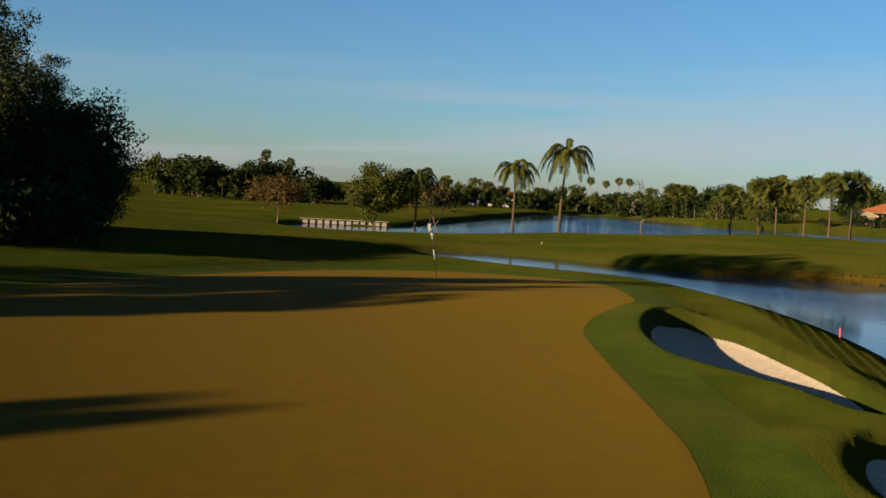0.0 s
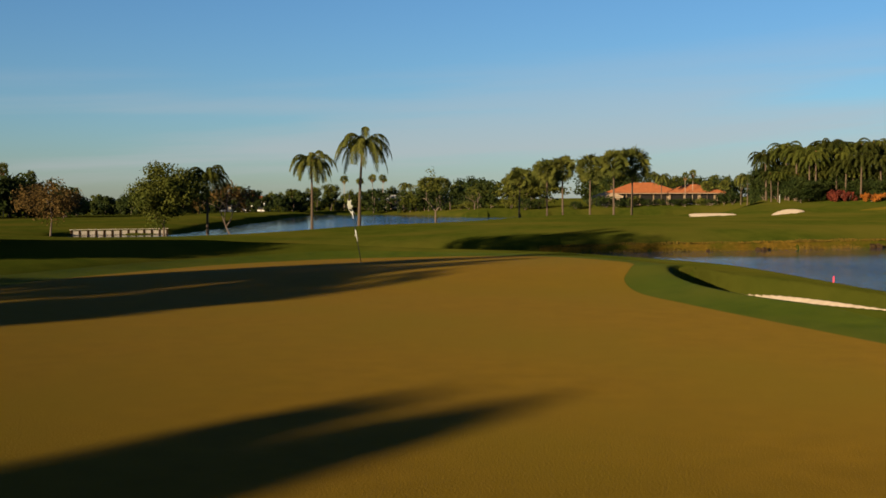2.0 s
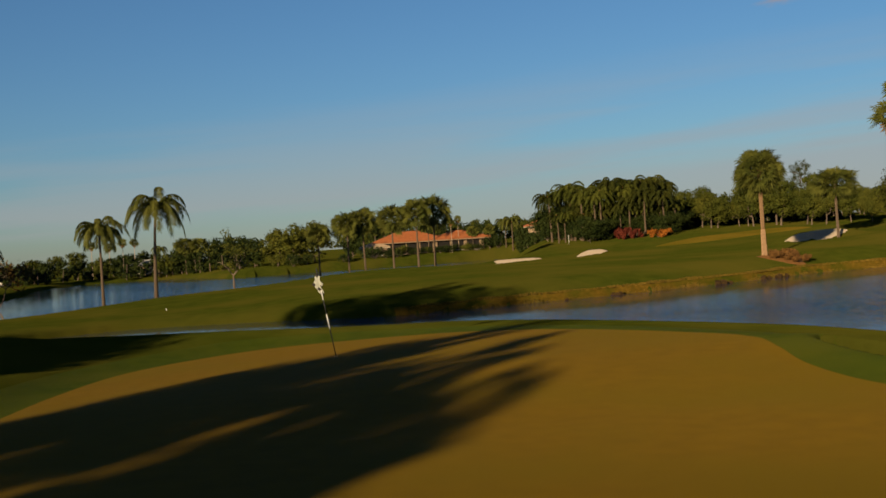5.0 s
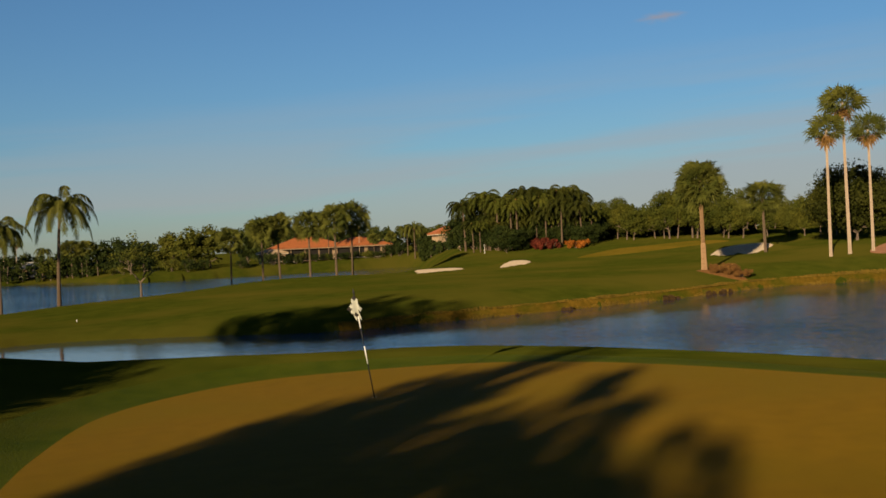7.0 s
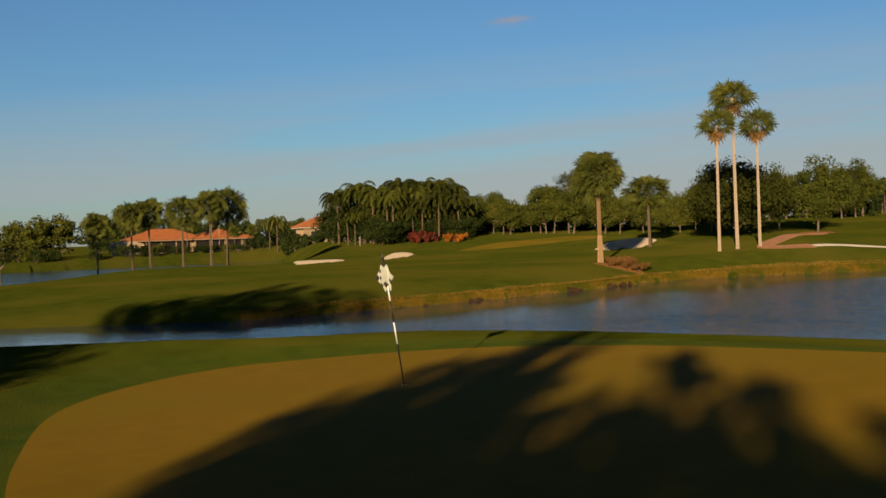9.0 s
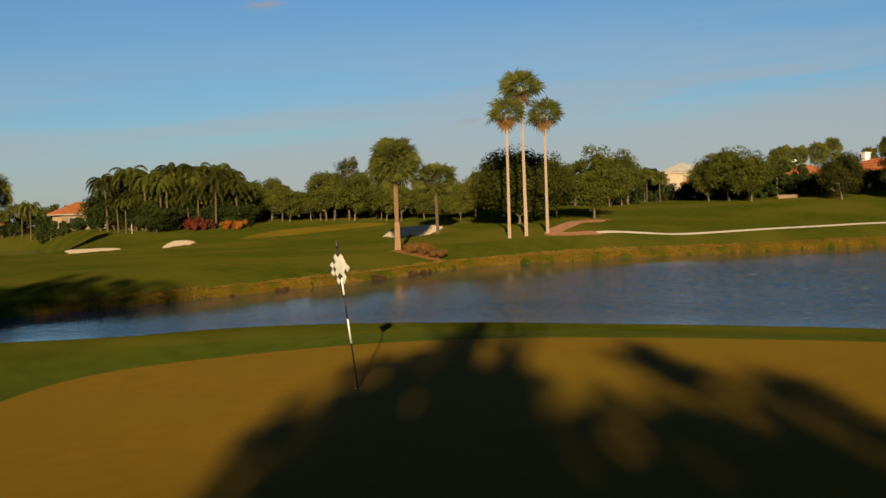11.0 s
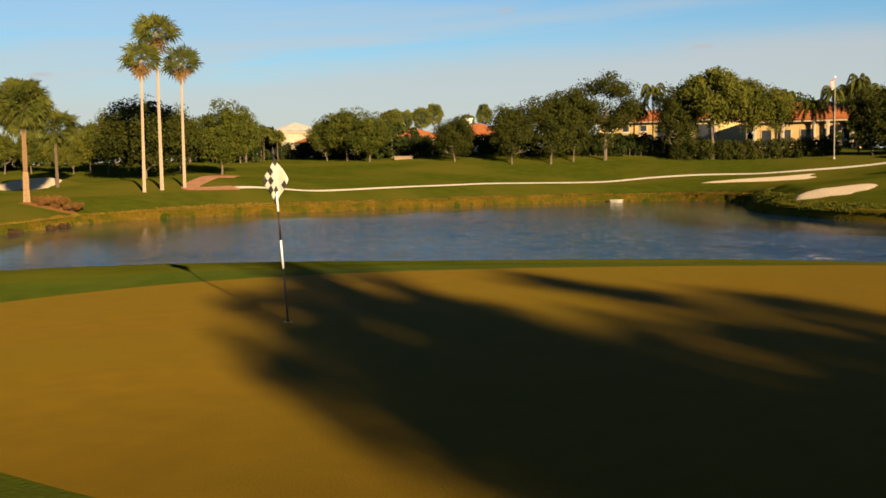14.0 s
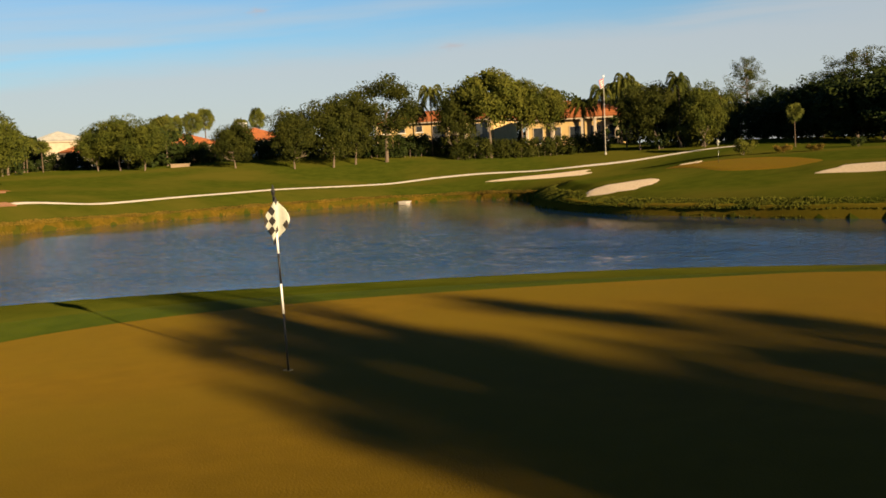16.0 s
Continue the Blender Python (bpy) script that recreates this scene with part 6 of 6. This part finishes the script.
house(133.5, 97.0, -125, 5.0, 5, 2.2, 1.3, M_WHITE, M_ROOF, "white annex with orange roof behind the oaks", [(-0.8, 0.5, 1.2, 1.3)], None, None, 0.6)
house(140.0, 84.2, -118, 8.5, 7, 2.2, 1.7, M_STUCCO, M_ROOF, "low house with bright orange roof behind a hedge", [(-2.6, 0.5, 1.4, 1.4), (0.0, 0.5, 1.4, 1.4), (2.4, 0.5, 1.4, 1.4)], None, -3.0, 0.8)
house(145.1, 75.2, -112, 7.5, 7, 2.4, 1.9, M_WHITE, M_ROOF, "white house with bright orange roof behind a hedge", [(-2.2, 0.5, 1.4, 1.4), (0.6, 0.5, 1.4, 1.4)], None, -2.4, 0.8)
house(157.7, 48.4, -98, 20.0, 9, 4.3, 1.7, M_YELLOW, M_ROOF, "two-storey yellow house with orange tile roof", [(-8.4, 0.4, 1.3, 2.0), (-5.6, 0.4, 1.3, 2.0), (-1.6, 0.4, 1.5, 2.0), (0.8, 0.3, 2.0, 3.4), (3.5, 0.3, 1.1, 3.4), (4.9, 0.3, 1.1, 3.4), (7.6, 0.3, 3.0, 3.4), (-8.2, 2.8, 1.2, 1.0), (-5.4, 2.8, 1.2, 1.0), (-2.4, 2.8, 1.2, 1.0)], -3.6, None, 0.9, columns=(-9.6, 2.7, 4.2, 5.7, 9.5))
house(150.3, 25.9, -92, 13.5, 9, 3.7, 2.5, M_YELLOW, M_ROOF, "pale yellow house with tall orange tile roof behind the flagpole", [(-5, 0.4, 1.5, 2.2), (-2.4, 0.4, 1.5, 2.2), (0.4, 0.4, 1.8, 2.2), (3.2, 0.4, 1.5, 2.2), (5.4, 0.4, 1.2, 2.2)], None, None, 1.0, columns=(-6.4, -2.6, 1.5, 3.3, 6.4))


# ---------------------------------------------------------------- hedges
def hedge(a, b, h, wide, mat, label, seed):
    rng = np.random.default_rng(seed)
    ax, ay, bx, by = *a, *b
    n = int(math.hypot(bx - ax, by - ay) / 0.7) + 1
    root = thing("hedge", (ax + bx) / 2, (ay + by) / 2, z_at((ax + bx) / 2, (ay + by) / 2), label, "hedge", "hedges")
    zc, mx, my = z_at((ax + bx) / 2, (ay + by) / 2), (ax + bx) / 2, (ay + by) / 2
    cs, stems = [], []
    for i in range(n):
        t = i / max(n - 1, 1)
        x, y = ax + (bx - ax) * t, ay + (by - ay) * t
        z = z_at(x, y) - zc
        stems.append(tube([(x - mx, y - my, z - 0.2), (x - mx, y - my, z + h * 0.6)], [0.05, 0.02], 5))
        for k in range(5):
            cs.append((x - mx + rng.uniform(-0.4, 0.4) * wide, y - my + rng.uniform(-0.4, 0.4) * wide, z + h * (0.15 + 0.17 * k)))
    piece("woody_base", *join(*stems), M_BARK, root)
    v, f = leaves(rng, cs, [0.7] * len(cs), 110, 0.26, 0.8)
    piece("foliage", v, f, mat, root)
    return root


# the darkened leaf colour stands in for the shade band under the trees
hedge((121.5, 76.7), (125.4, 59.8), 2.9, 2.2, M_SHADELEAF, "tall hedge behind the oaks, leaves darkened for deep shade", 45)
hedge((124.5, 59.5), (128.4, 41.8), 3.0, 2.2, M_SHADELEAF, "tall hedge beside the yellow house, leaves darkened for deep shade", 46)
hedge((112.0, 106.5), (121.5, 91.9), 2.4, 2.2, M_SHADELEAF, "dark hedge under the far oaks", 47)
hedge((119.9, 90.7), (125.0, 76.1), 2.4, 2.2, M_SHADELEAF, "dark hedge behind the row of oaks", 48)
hedge((137.7, 6.1), (133.2, -4.3), 3.2, 2.0, M_SHADELEAF, "dark overgrown hedge at the edge of the eastern woods", 49)
hedge((131.2, -4.0), (121.9, -15.0), 3.4, 2.0, M_SHADELEAF, "dark overgrown hedge under the eastern woods", 50)
hedge((124.8, 36.5), (127.0, 18.5), 2.3, 1.4, M_DARKOAK, "long clipped dark green hedge in front of the houses", 41)
hedge((126.5, 65.0), (131.0, 47.0), 2.5, 1.6, M_SHADELEAF, "tall hedge with leaves darkened for the shade of the oaks", 42)
hedge((131.0, 46.0), (127.0, 33.5), 2.3, 1.6, M_SHADELEAF, "dark hedge in front of the yellow house", 43)
hedge((126.5, 78.0), (126.5, 66.0), 2.4, 1.4, M_SHADELEAF, "dark hedge below the orange roofs", 44)


# ---------------------------------------------------------------- flagpole, bulkhead, posts
def flagpole(x, y):
    root = thing("flagpole", x, y, z_at(x, y), "tall grey flagpole with a limp red and white flag", "flagpole")
    piece("pole", *tube([(0, 0, -0.2), (0, 0, 5), (0, 0, 9.0)], [0.06, 0.05, 0.035], 12), M_POLE, root, smooth=True)
    piece("base_collar", *tube([(0, 0, 0), (0, 0, 0.12), (0, 0, 0.3)], [0.14, 0.13, 0.08], 14), M_POLE, root)
    piece("finial", *tube([(0, 0, 8.98), (0, 0, 9.05), (0, 0, 9.15), (0, 0, 9.22)], [0.04, 0.10, 0.10, 0.02], 12), M_METAL, root)
    v, f, idx = [], [], []
    for j in range(9):
        for i in range(7):
            u, w = i / 6, j / 8
            v.append((0.03 * math.sin(5 * u + 3 * w), 0.06 + 0.50 * u * (1 - 0.35 * w), 8.85 - 1.0 * w - 0.25 * u))
    for j in range(8):
        for i in range(6):
            a = j * 7 + i
            f.append((a, a + 1, a + 8, a + 7))
            idx.append(j % 2)
    cloth = piece("flag", v, f, [M_REDPAINT, M_WHITE], root, "hanging red and white cloth", True, idx)
    th = cloth.modifiers.new("thickness", "SOLIDIFY")
    th.thickness = 0.01
    return root


flagpole(121.2, 17.3)


def bulkhead(a, b):
    ax, ay, bx, by = *a, *b
    L = math.hypot(bx - ax, by - ay)
    root = thing("timber_bulkhead", ax, ay, WATER, "weathered pale timber bulkhead along the lake edge", "retaining wall", "", math.degrees(math.atan2(by - ay, bx - ax)))
    n = 13
    for i in range(n):
        s = L * i / (n - 1)
        piece("post", *box(s, 0, -0.6, 0.2, 0.22, 1.12, 0.03), M_ROCK, root)
        if i < n - 1:
            for k in range(2):
                piece("board", *box(s + L / (n - 1) / 2, -0.05, -0.35 + k * 0.40, L / (n - 1) - 0.24, 0.08, 0.37, 0.015), M_BOARD, root)
    piece("cap_rail", *box(L / 2, 0.02, 0.52, L + 0.3, 0.16, 0.06, 0.02), M_BOARD, root)
    return root


bulkhead((-33.2, 75.0), (-25.2, 80.3))


def stake(x, y, h, mat, label, name="marker_stake"):
    root = thing(name, x, y, z_at(x, y), label, "stake", "course markers")
    piece("shaft", *tube([(0, 0, -0.2), (0, 0, h * 0.9), (0.005, 0, h)], [0.02, 0.02, 0.010], 8), mat, root)
    piece("band", *tube([(0, 0, h * 0.72), (0, 0, h * 0.82)], [0.022, 0.022], 8), mat, root)
    return root


stake(13.3, -4.2, 0.30, M_REDPAINT, "red hazard stake on the bank behind the bunker")
stake(57.4, 8.6, 0.9, M_REDPAINT, "red hazard stake by the far bank")
stake(-4.1, 53.0, 0.16, M_WHITE, "short white distance marker on the fairway edge")
stake(46.5, 112.0, 1.2, M_WHITE, "white marker post before the palm grove")
wall_low = thing("garden_wall", 116.5, 71.0, z_at(116.5, 71.0), "low white garden wall under the oaks", "wall", turn=-60)
piece("masonry", *box(0, 0, -0.2, 2.4, 0.3, 0.55, 0.03), M_STUCCO, wall_low)
piece("coping", *box(0, 0, 0.35, 2.6, 0.42, 0.08, 0.02), M_STUCCO, wall_low)
raft = thing("drain_box", 101.0, 35.2, WATER, "pale concrete drain box at the water edge", "drain")
piece("body", *box(0, 0, -0.3, 1.4, 0.8, 0.42, 0.04), M_PATH, raft)
piece("lid", *box(0, 0, 0.12, 1.6, 1.0, 0.08, 0.02), M_PATH, raft)
patch("mulch_bed", round_outline([(41.5, 54.6), (42.4, 52.8), (43.8, 52.2), (44.6, 53.0), (44.2, 54.7), (43.2, 55.9), (42.0, 55.8)], 4), M_MULCH, 0.05, "orange brown mulch bed round the cabbage palm", "mulch bed", 5)
patch("mulch_bed", round_outline([(77, 67.6), (79.5, 67.4), (80.2, 69.4), (78.4, 70.6), (76.6, 69.6)], 4), M_MULCH, 0.10, "brown mulch under the oak beside the path", "mulch bed", 5)


# ---------------------------------------------------------------- pond bank
def bank_stones():
    rng = np.random.default_rng(51)
    first = None
    seg = [(14.4, 39.8), (23, 42.3), (31, 45.3), (37, 48), (41, 50.2)]
    for i in range(15):
        t = rng.uniform(0, 1) ** 0.7 * (len(seg) - 1.001)
        a, b = np.array(seg[int(t)]), np.array(seg[int(t) + 1])
        p = a + (b - a) * (t - int(t)) + rng.normal(0, 0.15, 2) + np.array([0.05, -0.25])
        m = pose(p[0], p[1], WATER + 0.02, rng.uniform(-10, 10), rng.uniform(-10, 10), rng.uniform(0, 360))
        if first is None:
            bm = bmesh.new()
            bmesh.ops.create_icosphere(bm, subdivisions=2, radius=0.3)
            for v in bm.verts:
                v.co *= 1 + 0.6 * noise.noise(v.co * 5)
                v.co.z *= 0.9
            me = bpy.data.meshes.new("bank_stone")
            bm.to_mesh(me)
            bm.free()
            me.materials.append(M_ROCK)
            ob = first = tagged(new("bank_stone", me), "dark weathered stone at the waterline", "stone", "stones along the bank")
            ob.matrix_basis = m
        else:
            ob = copy_thing(first, m)
        s = rng.uniform(0.4, 0.95)
        ob.scale = (s * rng.uniform(0.7, 1.3), s, s * rng.uniform(0.8, 1.6))


bank_stones()


def tufts(name, poly, lo, hi, spread, count, tall, mat, seed, label, lift=0.0):
    """Upright blades scattered along a stretch of a shore line, as one piece."""
    rng = np.random.default_rng(seed)
    seg = poly[lo:hi]
    ln = np.concatenate([[0], np.cumsum(np.linalg.norm(np.diff(seg, axis=0), axis=1))])
    s = rng.uniform(0, ln[-1], count)
    x, y = np.interp(s, ln, seg[:, 0]), np.interp(s, ln, seg[:, 1])
    tx, ty = np.interp(s, ln, np.gradient(seg[:, 0])), np.interp(s, ln, np.gradient(seg[:, 1]))
    k = np.hypot(tx, ty) + 1e-9
    off = spread * rng.uniform(0.02, 1, count) ** 1.3
    x1, y1 = x - ty / k * off, y + tx / k * off
    d = inside_distance(poly, x1, y1)
    flip = d > -0.05
    x1, y1 = np.where(flip, x + ty / k * off, x1), np.where(flip, y - tx / k * off, y1)
    z = height(x1, y1) - 0.04
    n = 4
    x1, y1, z = np.repeat(x1, n), np.repeat(y1, n), np.repeat(z, n)
    a = rng.uniform(0, 6.28, len(x1))
    h = tall * rng.uniform(0.5, 1.2, len(x1)) * np.repeat(0.5 + 0.8 * np.abs(np.sin(s * 0.9) * np.sin(s * 0.23)), n)
    w, lean = 0.05 + 0.05 * rng.uniform(size=len(x1)), rng.uniform(0.1, 0.5, len(x1)) * h
    b = rng.uniform(0, 6.28, len(x1))
    v = np.stack([np.stack([x1 - np.cos(a) * w, y1 - np.sin(a) * w, z], 1), np.stack([x1 + np.cos(a) * w, y1 + np.sin(a) * w, z], 1),
                  np.stack([x1 + np.cos(b) * lean, y1 + np.sin(b) * lean, z + h], 1)], 1).reshape(-1, 3)
    ob = piece(name, v, np.arange(len(v)).reshape(-1, 3), mat)
    return tagged(ob, label, "grass", kind="stuff")


tufts("bank_grass", POND, 20, 6 * 10, 0.5, 6500, 0.14, M_REED, 61, "dry golden grass along the pond bank")
tufts("bank_grass", POND, 6 * 9, 6 * 16, 0.8, 7000, 0.17, M_REED, 62, "dry golden grass along the eastern bank")
tufts("bank_grass", POND, 6 * 16, 6 * 23, 2.2, 14000, 0.15, M_GREENREED, 63, "rank green reeds along the far bank")
